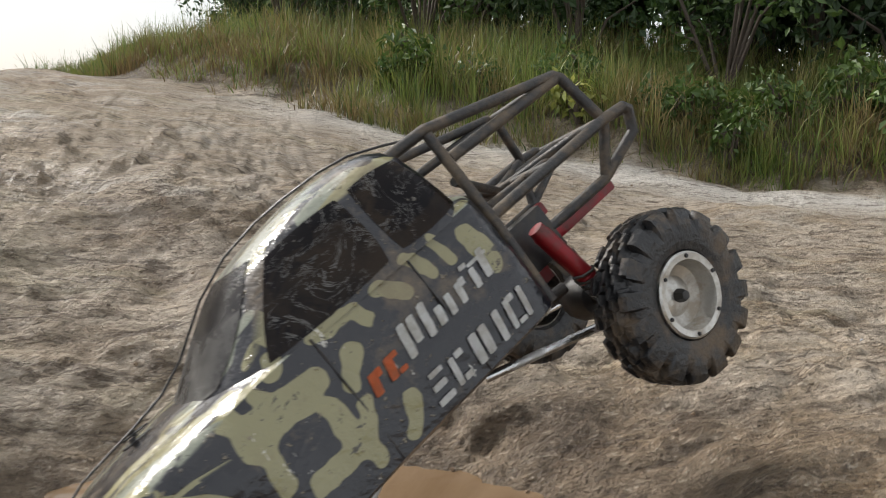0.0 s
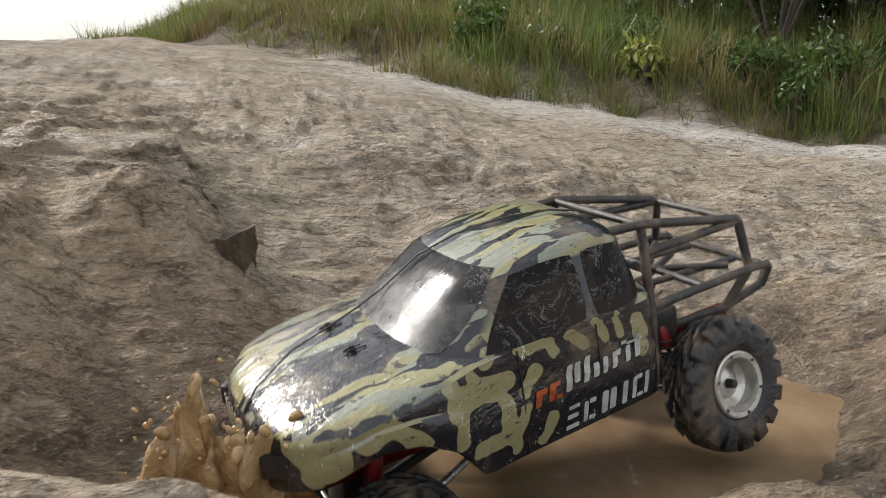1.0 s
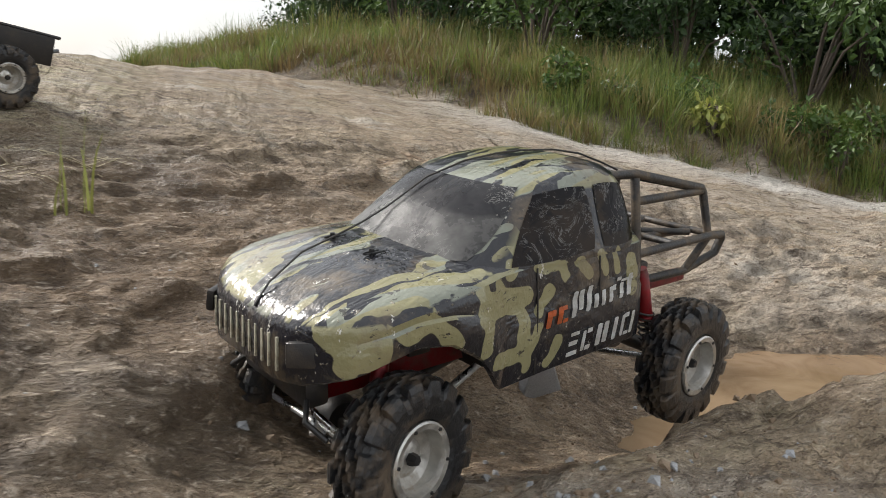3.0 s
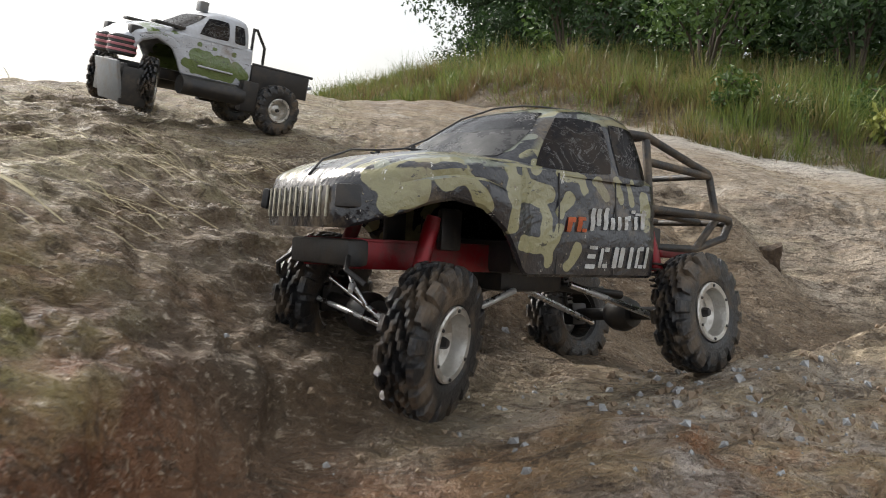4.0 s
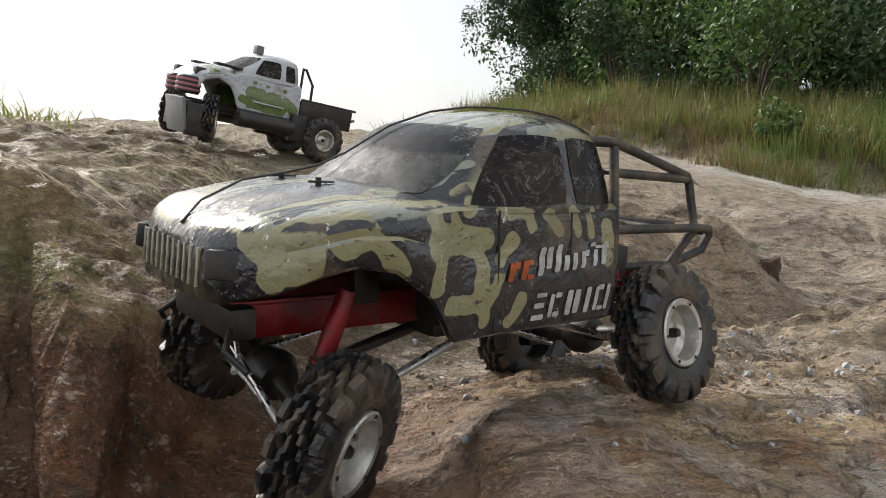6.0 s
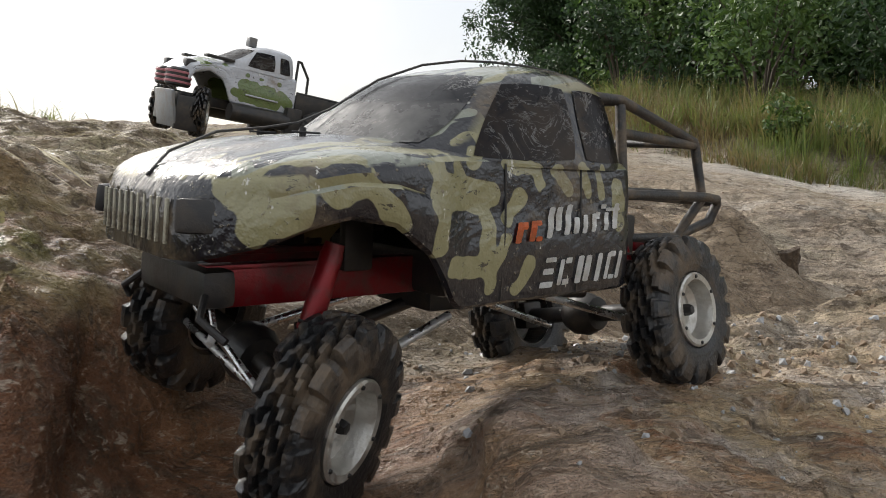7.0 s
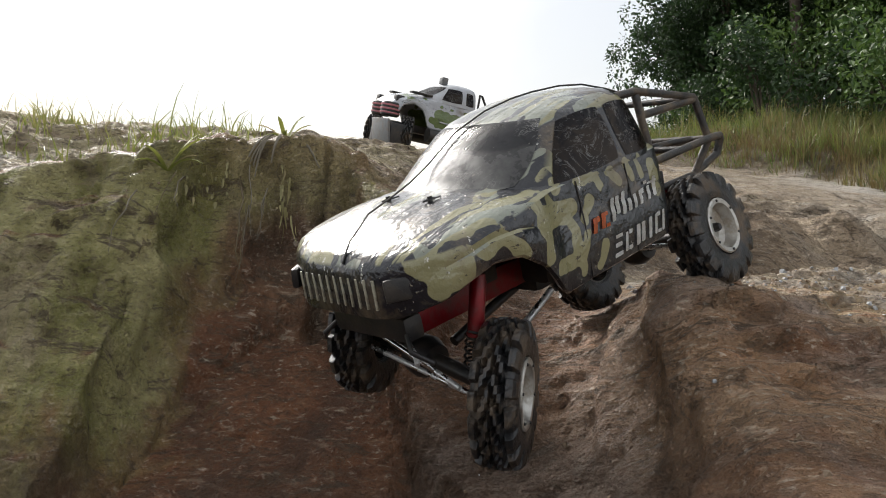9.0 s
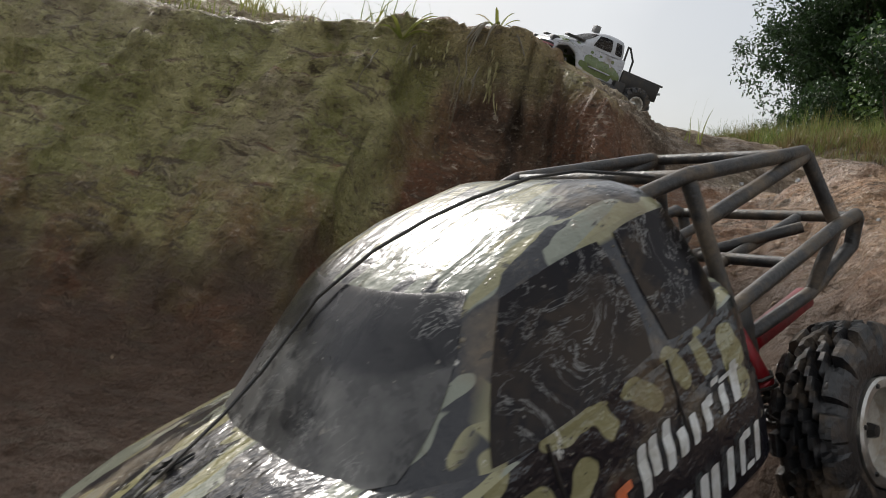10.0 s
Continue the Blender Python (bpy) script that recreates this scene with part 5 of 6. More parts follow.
def woodland():
    kinds = [build_tree("tree", 5.2, 0.12, 0.95, 3, 0.052, MAT_LEAF, 430, 150), build_tree("tree", 5.6, 0.10, 0.90, 8, 0.050, MAT_LEAF_LIGHT, 410, 150),
             build_tree("tree", 4.6, 0.06, 0.95, 13, 0.050, MAT_LEAF, 430, 150)]
    for t, lab in zip(kinds, ("dark green broadleaf tree on the bank", "light green broadleaf tree with drooping leaves", "dense green tree with low branches")):
        tagged(t, lab, "tree", group="trees behind the bank")
    spots = [(1.60, 8.9, 2, 0.9), (2.15, 7.9, 0, 0.95), (2.75, 7.3, 1, 1.0), (3.3, 8.2, 0, 1.1), (3.7, 7.0, 2, 1.0), (4.5, 7.3, 0, 1.05), (5.2, 6.2, 1, 1.0), (5.7, 5.1, 0, 0.95), (6.4, 6.0, 2, 1.1),
             (6.8, 4.4, 0, 1.0), (4.8, 8.9, 1, 1.1), (2.9, 9.1, 2, 1.1), (4.0, 9.2, 1, 1.2), (5.6, 8.4, 0, 1.25), (3.1, 10.0, 0, 1.15), (2.35, 11.0, 2, 1.15), (6.6, 7.4, 2, 1.25), (3.6, 10.6, 0, 1.2)]
    rng = random.Random(5)
    first = {0: True, 1: True, 2: True}
    for x, y, k, s in spots:
        b = height_at(x, y)
        m = pose(x, y, b - 0.05, 0, 0, rng.uniform(0, 360))
        if first[k]:
            kinds[k].matrix_basis = m @ Matrix.Diagonal((s, s, s, 1))
            first[k] = False
        else:
            t = copy_thing(kinds[k], m)
            t.scale = (s, s, s)
    shrub_kinds = [build_shrub(31, 0.55, MAT_LEAF), build_shrub(32, 0.6, MAT_LEAF_LIGHT)]
    places = [(2.9, 4.7, 0, 1.0), (3.6, 4.4, 1, 1.1), (2.2, 5.3, 1, 1.0), (1.5, 6.2, 0, 1.05), (4.3, 3.9, 0, 1.2), (1.35, 7.6, 0, 0.8), (3.2, 5.6, 0, 1.3), (4.9, 4.4, 0, 1.3), (4.0, 5.2, 0, 1.3), (2.4, 6.3, 0, 1.2),
              (5.3, 3.2, 1, 1.2), (1.2, 8.9, 1, 0.6), (5.9, 3.9, 0, 1.3), (3.0, 6.7, 0, 1.4), (1.0, 9.8, 0, 0.6), (4.6, 6.0, 0, 1.4),
              (2.1, 9.3, 0, 1.7), (2.7, 8.6, 0, 1.9), (3.4, 8.8, 0, 2.1), (4.1, 8.2, 0, 2.0), (4.9, 7.9, 0, 2.1), (5.5, 7.2, 0, 2.0), (6.1, 6.7, 0, 2.0), (3.2, 7.4, 1, 1.5), (4.3, 7.0, 0, 1.7), (5.0, 5.4, 0, 1.6),
              (2.0, 7.2, 1, 1.2), (2.6, 5.9, 1, 1.1), (3.9, 6.1, 1, 1.3), (5.8, 5.2, 0, 1.7)]
    used = set()
    for x, y, k, s in places:
        m = pose(x, y, height_at(x, y) - 0.03, 0, 0, rng.uniform(0, 360))
        if k not in used:
            used.add(k)
            shrub_kinds[k].matrix_basis = m @ Matrix.Diagonal((s, s, s, 1))
        else:
            t = copy_thing(shrub_kinds[k], m)
            t.scale = (s, s, s)


def build_shrub(seed, size, mat, label="leafy green shrub above the grass", group="shrubs on the bank", leaf=0.05, per=190):
    rng = random.Random(seed)
    shrub = tagged(new("shrub"), label, "shrub", group=group)
    bm = bmesh.new()
    data = ([], [])
    for k in range(11):
        a = rng.uniform(0, 2 * math.pi)
        q = Vector((math.cos(a), math.sin(a), 0)) * size * rng.uniform(0.2, 0.8) + Vector((0, 0, size * rng.uniform(0.5, 1.5)))
        put_tube(bm, [(0, 0, -0.05), q * 0.5 + Vector((0, 0, 0.1)), q], [0.012, 0.008, 0.003], 6)
        leaf_cloud(data, q, size * 0.36, per, leaf, rng)
    part("stem", bm, MAT_BARK, shrub)
    me = bpy.data.meshes.new("leaves")
    me.from_pydata(data[0], [], data[1])
    me.materials.append(mat)
    ob = new("leaves", me)
    ob.parent = shrub
    return shrub


def bank_weeds():
    """Low broad-leaved weeds between the grass of the bank."""
    kinds = [build_shrub(s, z, m, "low broad-leaved weed among dry grass", "weeds in the bank grass", 0.05, 26) for s, z, m in ((51, 0.17, MAT_LEAF_LIGHT), (52, 0.20, MAT_GRASS_DARK), (53, 0.15, MAT_WEED))]
    rng = random.Random(23)
    for i in range(22):
        y = 2.6 + 1.6 * rng.random()
        x = float(np.interp(y, BANK_Y, BANK_X)) + 0.18 + 1.1 * rng.random()
        s = rng.uniform(0.55, 0.95)
        m = pose(x, y, height_at(x, y) - 0.02, 0, 0, rng.uniform(0, 360))
        if i < 3:
            kinds[i].matrix_basis = m @ Matrix.Diagonal((s, s, s, 1))
        else:
            t = copy_thing(kinds[rng.choice((0, 0, 1, 1, 2))], m)
            t.scale = (s, s, s)


def moss_mats():
    """Ragged mats of moss and dead grass that hang over the lip of the red face, strand by strand."""
    rng = np.random.default_rng(77)
    for x0, x1, drop, n in ((-0.385, -0.345, 0.045, 60), (-0.27, -0.23, 0.020, 40), (-0.50, -0.44, 0.022, 30)):
        x = rng.uniform(x0, x1, n)
        ys = np.linspace(0.92, 0.40, 131)
        roots, reach = [], []
        for v in x:
            hs = ground_height(np.full(131, v), ys)
            lip = float(ys[np.argmax(hs < hs[0] - 0.06)]) + rng.uniform(-0.012, 0.02)
            roots.append((v, lip, height_at(v, lip) + 0.003))
            mid = math.sin(math.pi * (v - x0) / (x1 - x0))
            reach.append(-drop * (0.2 + 0.8 * mid) * (0.5 + 0.9 * abs(float(fbm(np.array([v * 55]), np.array([2.0]), 2, 9)[0]))) * rng.uniform(0.3, 1.1))
        me = blades_mesh("moss_mat", np.array(roots), np.array(reach), rng.uniform(0.0012, 0.0042, n), rng.uniform(0.10, 0.5, n), [MAT_MOSS, MAT_STRAW], 3,
                         (rng.uniform(0, 1, n) < 0.15).astype(int), 0.0, out=-math.pi / 2 + rng.normal(0, 0.5, n) + math.pi)
        tagged(new("moss_mat", me), "ragged olive moss and dead grass hanging over red clay", "moss", kind="stuff")


def tuft(name, count, height, seed, spread=0.02, width=0.002, lean=(0.2, 0.9), mat=None):
    rng = np.random.default_rng(seed)
    roots = np.stack([rng.normal(0, spread, count), rng.normal(0, spread, count), np.full(count, -0.006)], 1)
    h = height * rng.uniform(0.45, 1.1, count)
    return blades_mesh(name, roots, h, np.full(count, width), rng.uniform(lean[0], lean[1], count), [mat or MAT_WEED], 4, droop=0.6)


def clifftop_plants():
    # thin weeds along the skyline
    rng = np.random.default_rng(11)
    roots, hs, ws, ls = [], [], [], []
    for i in range(95):
        x, y = (rng.uniform(-2.2, -0.50), rng.uniform(0.70, 1.9)) if i < 60 else (rng.uniform(-1.35, -0.62), rng.uniform(0.95, 1.35))
        if x > -0.75 and y > 1.2:
            continue
        tall = rng.uniform(0.04, 0.14) if i < 60 else rng.uniform(0.05, 0.125)
        for k in range(int(rng.integers(7, 20))):
            px, py = x + rng.normal(0, 0.025), y + rng.normal(0, 0.025)
            roots.append((px, py, height_at(px, py) - 0.005))
            hs.append(tall * rng.uniform(0.4, 1.1))
            ws.append(rng.uniform(0.0011, 0.0024))
            ls.append(rng.uniform(0.2, 0.9))
    me = blades_mesh("weeds", np.array(roots), np.array(hs), np.array(ws), np.array(ls), [MAT_WEED], 4, droop=0.6)
    tagged(new("weeds", me), "thin pale weeds rooted in the sandy cliff top", "weeds", kind="stuff")
    # round grassy mound far along the ridge
    mound = tagged(new("grass_clump", tuft("grass_clump", 320, 0.20, 6, 0.13, 0.004, (0.3, 1.0), MAT_GRASS)), "rounded green grass clump on the ridge", "grass clump", kind="stuff")
    mound.location = (-1.75, 3.3, height_at(-1.75, 3.3))
    # two upright blades beside the track
    for x, y, s in ((-0.045, 1.47, 1.0), (-0.012, 1.48, 1.1)):
        ob = tagged(new("young_grass", tuft("young_grass", 4, 0.135, int(80 + 10 * s), 0.006, 0.0028, (0.1, 0.35))), "young green grass shoots in bare sand", "grass", kind="stuff")
        ob.location = (x, y, height_at(x, y))
        ob.scale = (s, s, s)


def cliff_plant(x, y, z, size, seed, roots=True):
    """A rosette of strap leaves on the cliff edge, with its dry roots and dead leaves hanging down the face."""
    rng = random.Random(seed)
    plant = tagged(new("rosette_plant"), "yellow-green rosette plant with dry roots over the cliff edge", "plant")
    for k in range(9):
        a = rng.uniform(0, 2 * math.pi)
        L = size * rng.uniform(0.7, 1.3)
        up = rng.uniform(1.0, 2.3)
        bm = bmesh.new()
        last = None
        for j in range(6):
            t = j / 5
            c = Vector((math.cos(a) * L * t, math.sin(a) * L * t, up * L * t - 0.9 * L * t * t))
            w = size * 0.12 * (1 - t) ** 0.6 * (0.55 + t) + 0.0004
            sd = Vector((-math.sin(a), math.cos(a), 0)) * w
            row = [bm.verts.new(c - sd), bm.verts.new(c + Vector((0, 0, -w * 0.5))), bm.verts.new(c + sd)]
            if last:
                bm.faces.new((last[0], last[1], row[1], row[0]))
                bm.faces.new((last[1], last[2], row[2], row[1]))
            last = row
        part("leaf", bm, MAT_WEED if k < 6 else MAT_STRAW, plant)
    if roots:
        for k in range(6):
            # dead grey strap leaves laid over the edge
            bm = bmesh.new()
            x0, L, last = rng.uniform(-0.05, 0.05), rng.uniform(0.022, 0.05), None
            lean = rng.uniform(-0.5, 0.5)
            for j in range(6):
                t = j / 5
                c = Vector((x0 * (0.5 + t) + lean * 0.02 * t, -0.012 - 0.022 * math.sin(t * 1.9), 0.014 * (1 - t) - L * t * t))
                w = 0.0032 * (1 - 0.7 * t)
                row = [bm.verts.new(c + Vector((-w, 0, 0))), bm.verts.new(c + Vector((0, -w * 0.5, 0))), bm.verts.new(c + Vector((w, 0, 0)))]
                if last:
                    bm.faces.new((last[0], last[1], row[1], row[0]))
                    bm.faces.new((last[1], last[2], row[2], row[1]))
                last = row
            part("dead_leaf", bm, MAT_DEAD_LEAF, plant, "dead grey strap leaf")
        for k in range(5):
            bm = bmesh.new()
            dx, out, L = rng.uniform(-0.05, 0.05), rng.uniform(0.0, 0.012), rng.uniform(0.03, 0.085)
            pts = [Vector((dx * 0.4, 0.0, 0.002))]
            for j in range(1, 6):
                t = j / 5
                pts.append(Vector((dx * (0.4 + 0.6 * t) + rng.uniform(-0.006, 0.006), -out - 0.010 * math.sin(t * 2.0), 0.002 - L * t)))
            r0 = rng.choice((0.0006, 0.0009, 0.0015))
            put_tube(bm, pts, [r0 * (1 - 0.13 * j) for j in range(6)], 6)
            part("root", bm, MAT_ROOT, plant)
    plant.matrix_basis = pose(x, y, z, 0, 0, 12)
    return plant


def hanging_roots(x0, y0, count, length, seed):
    """A bundle of dry roots and dead grass that hangs down the old bank."""
    rng = random.Random(seed)
    bundle = tagged(new("root_bundle"), "dry grey roots hanging down a mossy clay bank", "roots", group="roots on the bank")
    for k in range(count):
        x, L = x0 + rng.gauss(0, 0.022), length * rng.uniform(0.45, 1.1)
        ys = np.linspace(y0 + 0.10, y0 - 0.55, 131)
        hs = ground_height(np.full(131, x), ys)
        top = float(hs[0]) - rng.uniform(0.03, 0.10)
        pts, sway = [], rng.uniform(-0.16, 0.16)
        for j in range(7):
            z = top - L * j / 6
            lip = float(ys[np.argmax(hs < z)]) if (hs < z).any() else y0
            pts.append(Vector((x + sway * L * (j / 6) ** 1.5 + rng.uniform(-0.003, 0.003), lip - 0.012 - rng.uniform(0, 0.004), z)))
        bm = bmesh.new()
        r0 = rng.choice((0.0008, 0.0011, 0.0016))
        put_tube(bm, pts, [r0 * (1 - 0.12 * j) for j in range(7)], 6)
        part("root", bm, MAT_DEAD_LEAF if k % 3 else MAT_ROOT, bundle)
    return bundle


def loose_things():
    def rest(ob, x, y, sx, sy, sz, turn=0, sink=0.25):
        ob.matrix_basis = pose(x, y, height_at(x, y) + sz * (1 - 2 * sink), 0, 0, turn) @ Matrix.Diagonal((sx, sy, sz, 1))
    rng = random.Random(12)
    bm = bmesh.new()
    for k in range(15):
        d = Vector((rng.uniform(-1, 1), rng.uniform(-1, 1), rng.uniform(-1, 1)))
        bm.verts.new(d / max(abs(d.x), abs(d.y), abs(d.z)) * rng.uniform(0.8, 1.1))
    bmesh.ops.convex_hull(bm, input=bm.verts)
    for v in [v for v in bm.verts if not v.link_faces]:
        bm.verts.remove(v)
    bmesh.ops.bevel(bm, geom=list(bm.edges), offset=0.05, segments=1, affect="EDGES")
    rest(tagged(part("rock", bm, MAT_STONE, smooth=False), "grey angular rock beside the wet ford", "rock"), 0.535, 1.315, 0.037, 0.030, 0.033, 35, 0.20)
    # upright slab of clay broken off the mound, its shaded face put into the colour
    bm = bmesh.new()
    bmesh.ops.create_cube(bm, size=2.0)
    bmesh.ops.subdivide_edges(bm, edges=bm.edges, cuts=7, use_grid_fill=True)
    for v in bm.verts:
        up = (v.co.z + 1) / 2
        v.co.x = v.co.x * (0.72 + 0.34 * up) + 0.35 * (1 - up)
        v.co.y *= 0.75 + 0.2 * up
        v.co.z += 0.18 * v.co.x * up
        v.co += Vector((noise.noise(v.co * 1.3), noise.noise(v.co * 1.3 + Vector((5, 0, 0))), noise.noise(v.co * 1.3 + Vector((0, 9, 0))))) * 0.22
        v.co += Vector((noise.noise(v.co * 4.1), noise.noise(v.co * 4.1 + Vector((5, 0, 0))), 0)) * 0.10
    slab = part("clay_slab", bm, muddy("dark_damp_clay", (0.085, 0.057, 0.036), 0.7, mud=(0.19, 0.135, 0.085), amount=0.7, scale=1.6, bump=0.08), smooth=False)
    rest(tagged(slab, "upright clay slab on the ford's edge, shade painted into its brown", "clod"), 0.805, 1.655, 0.020, 0.024, 0.036, -25, 0.62)
    # gravel and crumbs, past counting
    rng = np.random.default_rng(19)
    verts, faces = [], []
    for i in range(3400):
        if i < 1500:
            x, y = rng.uniform(-0.25, 1.0), rng.uniform(-0.1, 1.35)
        elif i < 2600:
            x, y = rng.uniform(-1.1, 2.4), rng.uniform(0.0, 3.0)
        else:
            # pebbles washed out beside the wheel track
            x, y = rng.normal(0.36, 0.15), rng.normal(0.80, 0.10)
        r = 0.0009 + 0.0038 * rng.uniform(0, 1) ** 4 if i < 2600 else 0.0012 + 0.0052 * rng.uniform(0, 1) ** 3
        z = height_at(x, y)
        j = len(verts)
        a = rng.uniform(0, 6.28)
        ring = [(math.cos(a + k * 2.094) * r * rng.uniform(0.7, 1.3), math.sin(a + k * 2.094) * r * rng.uniform(0.7, 1.3)) for k in range(3)]
        verts.extend([(x + px, y + py, z - r * 0.3) for px, py in ring])
        verts.extend([(x - px * 0.6, y - py * 0.6, z + r * rng.uniform(0.5, 0.9)) for px, py in ring])
        faces.extend([(j + 3, j + 4, j + 5), (j, j + 1, j + 5), (j + 1, j + 2, j + 3), (j + 2, j, j + 4), (j + 5, j + 1, j + 3), (j + 3, j + 2, j + 4), (j + 4, j, j + 5)])
    me = bpy.data.meshes.new("gravel")
    me.from_pydata(verts, [], faces)
    me.materials.append(MAT_CLOD)
    me.materials.append(MAT_STONE)
    me.polygons.foreach_set("material_index", np.repeat(rng.uniform(0, 1, 3400) < np.where(np.arange(3400) < 2600, 0.10, 0.35), 7).astype(np.int32))
    tagged(new("gravel", me), "scattered crumbs of clay and small pebbles", "gravel", kind="stuff")
    # straw lying on the mesa and the bank's foot
    n = 1950
    x = np.concatenate([rng.uniform(-1.3, 0.05, 1700), rng.uniform(0.8, 2.4, 250)])
    y = np.concatenate([rng.uniform(0.66, 1.7, 1700), np.interp(x[1700:], BANK_X[::-1], BANK_Y[::-1]) - rng.uniform(0.0, 0.3, 250)])
    z = ground_height(x, y)
    L, a = rng.uniform(0.02, 0.09, n), rng.uniform(-0.5, 0.9, n)
    w = 0.0011
    dx, dy = np.cos(a) * L / 2, np.sin(a) * L / 2
    z0, z1 = ground_height(x - dx, y - dy) + 0.002, ground_height(x + dx, y + dy) + 0.002
    zm = np.maximum(z, (z0 + z1) / 2) + 0.004
    nx, ny = -np.sin(a) * w, np.cos(a) * w
    v = np.stack([np.stack([x - dx - nx, y - dy - ny, z0], 1), np.stack([x - dx + nx, y - dy + ny, z0], 1), np.stack([x + nx, y + ny, zm], 1), np.stack([x - nx, y - ny, zm], 1),
                  np.stack([x + dx + nx, y + dy + ny, z1], 1), np.stack([x + dx - nx, y + dy - ny, z1], 1)], 1).reshape(-1, 3)
    f = (np.arange(n) * 6)[:, None, None] + np.array([[0, 3, 2, 1], [3, 5, 4, 2]])[None]
    keep = np.repeat((np.abs(z1 - z0) < 0.05) & ((z > 0.40) | (x > 0.5)), 2)
    me = bpy.data.meshes.new("straw")
    me.from_pydata(v.tolist(), [], f.reshape(-1, 4)[keep].tolist())
    me.materials.append(MAT_STRAW)
    tagged(new("straw", me), "dry pale straw lying on the sand", "straw", kind="stuff")


def ford_water():
    m = Mat("muddy_water", 0.06)
    swirl = m.noise(7.0, 5, 0.6, 1.0, world=True)
    m.colour(m.mix(m.ramp(swirl, 0.35, 0.65), (0.165, 0.108, 0.063), (0.25, 0.175, 0.11)))
    m.bump(m.noise(28.0, 3, 0.5, 0.6, world=True), 0.004, 0.35)
    bm = bmesh.new()
    n = 64
    grid = [[bm.verts.new((0.55 + 1.15 * i / n, 0.95 + 0.72 * j / n, WATER_Z + 0.0012 * math.sin(9 * i / n + 4 * math.sin(7 * j / n)))) for j in range(n + 1)] for i in range(n + 1)]
    for i in range(n):
        for j in range(n):
            bm.faces.new((grid[i][j], grid[i + 1][j], grid[i + 1][j + 1], grid[i][j + 1]))
    ob = part("ford_water", bm, m.m)
    tagged(ob, "opaque brown muddy water standing in the ford", "water", kind="structure")


WATER_Z = 0.098
bank_grass()
woodland()
bank_weeds()
clifftop_plants()
moss_mats()
cliff_plant(-0.385, 0.70, height_at(-0.385, 0.70) - 0.008, 0.034, 1)
cliff_plant(-0.52, 0.60, height_at(-0.52, 0.60) , 0.045, 2, False)
hanging_roots(-0.425, 0.64, 6, 0.15, 3)
hanging_roots(-0.50, 0.60, 3, 0.08, 4)
loose_things()
ford_water()


def smooth_all(ob):
    ob.data.polygons.foreach_set("use_smooth", np.ones(len(ob.data.polygons), bool))


def splash_piece(seed, height, width, lean, layers):
    """Water thrown up before the wheels: torn curved sheets with thick ropy folds and drops, one rigid piece."""
    rng = random.Random(seed)
    splash = tagged(new("splash"), "brown water thrown up by the front wheels", "splash", group="splashes in the ford")
    nu, nv = 46, 22
    for layer in range(layers):
        w, h = width * (1 - 0.18 * layer), height * (1 - 0.22 * layer)
        shift, off = rng.uniform(-0.02, 0.02), Vector((seed * 5.1 + layer * 3.7, 0, 0))
        bm = bmesh.new()
        sides = []
        for face in (1, -1):
            grid = []
            for i in range(nu + 1):
                u = 2 * i / nu - 1
                crest = (1 - abs(u) ** 2.4) * (0.80 + 0.38 * noise.noise(Vector((u * 2.3, 0, 0)) + off) + 0.20 * noise.noise(Vector((u * 7.0, 4, 0)) + off))
                crest = max(0.10, crest)
                col = []
                for j in range(nv + 1):
                    v = j / nv
                    q = Vector((u * 2.2, v * 1.2, 0)) + off
                    fold = 0.026 * noise.noise(q * 1.6) + 0.016 * noise.noise(q * 3.7)
                    thick = (0.013 + 0.008 * noise.noise(q * 2.9 + Vector((0, 0, 7)))) * (1 - v ** 5) * (1 - abs(u) ** 6)
                    x = -0.030 * (1 - u * u) - lean * v * v + fold + 0.024 * layer + face * thick
                    col.append(bm.verts.new((x, shift + u * w * (1 + 0.22 * v) + 0.012 * noise.noise(q * 2.5), v * h * crest - 0.025 * (1 - v))))
                grid.append(col)
            sides.append(grid)
            for i in range(nu):
                for j in range(nv):
                    bm.faces.new((grid[i][j], grid[i + 1][j], grid[i + 1][j + 1], grid[i][j + 1]))
        # ropes and drops that leave the torn crest
        rim = [col[nv].co.copy() for col in sides[0]]
        bmesh.ops.remove_doubles(bm, verts=bm.verts, dist=0.0003)
        bmesh.ops.recalc_face_normals(bm, faces=bm.faces)
        smooth_all(part("water_sheet", bm, MAT_SPLASH, splash, smooth=False))
        bm = bmesh.new()
        for k in range(70):
            top = rim[rng.randrange(3, nu - 2)]
            size = rng.choice((0.0009, 0.0012, 0.0016, 0.0022, 0.0036))
            p = top + Vector((rng.gauss(-0.004, 0.008), rng.gauss(0, 0.010), rng.gauss(0.0, 0.010)))
            turn = Matrix.Translation(p) @ pose(0, 0, 0, rng.uniform(-50, 50), rng.uniform(-60, 60), 0) @ Matrix.Diagonal((1, 1, rng.uniform(1.0, 2.2), 1))
            made = bmesh.ops.create_icosphere(bm, subdivisions=2, radius=size, matrix=turn)["verts"]
            for v in made:
                v.co += (v.co - p) * 0.6 * noise.noise(v.co * 90)
        smooth_all(tagged(part("drops", bm, MAT_SPLASH, splash, smooth=False), kind="stuff"))
    return splash


def splash_material():
    m = Mat("thrown_muddy_water", 0.10)
    m.colour(m.mix(m.ramp(m.noise(24.0, 5, 0.65, 1.2), 0.38, 0.62), (0.23, 0.130, 0.052), (0.46, 0.315, 0.165)))
    m.bump(m.noise(60.0, 4, 0.6, 0.8, stretch=(1, 1, 0.5)), 0.008, 0.7)
    return m.m


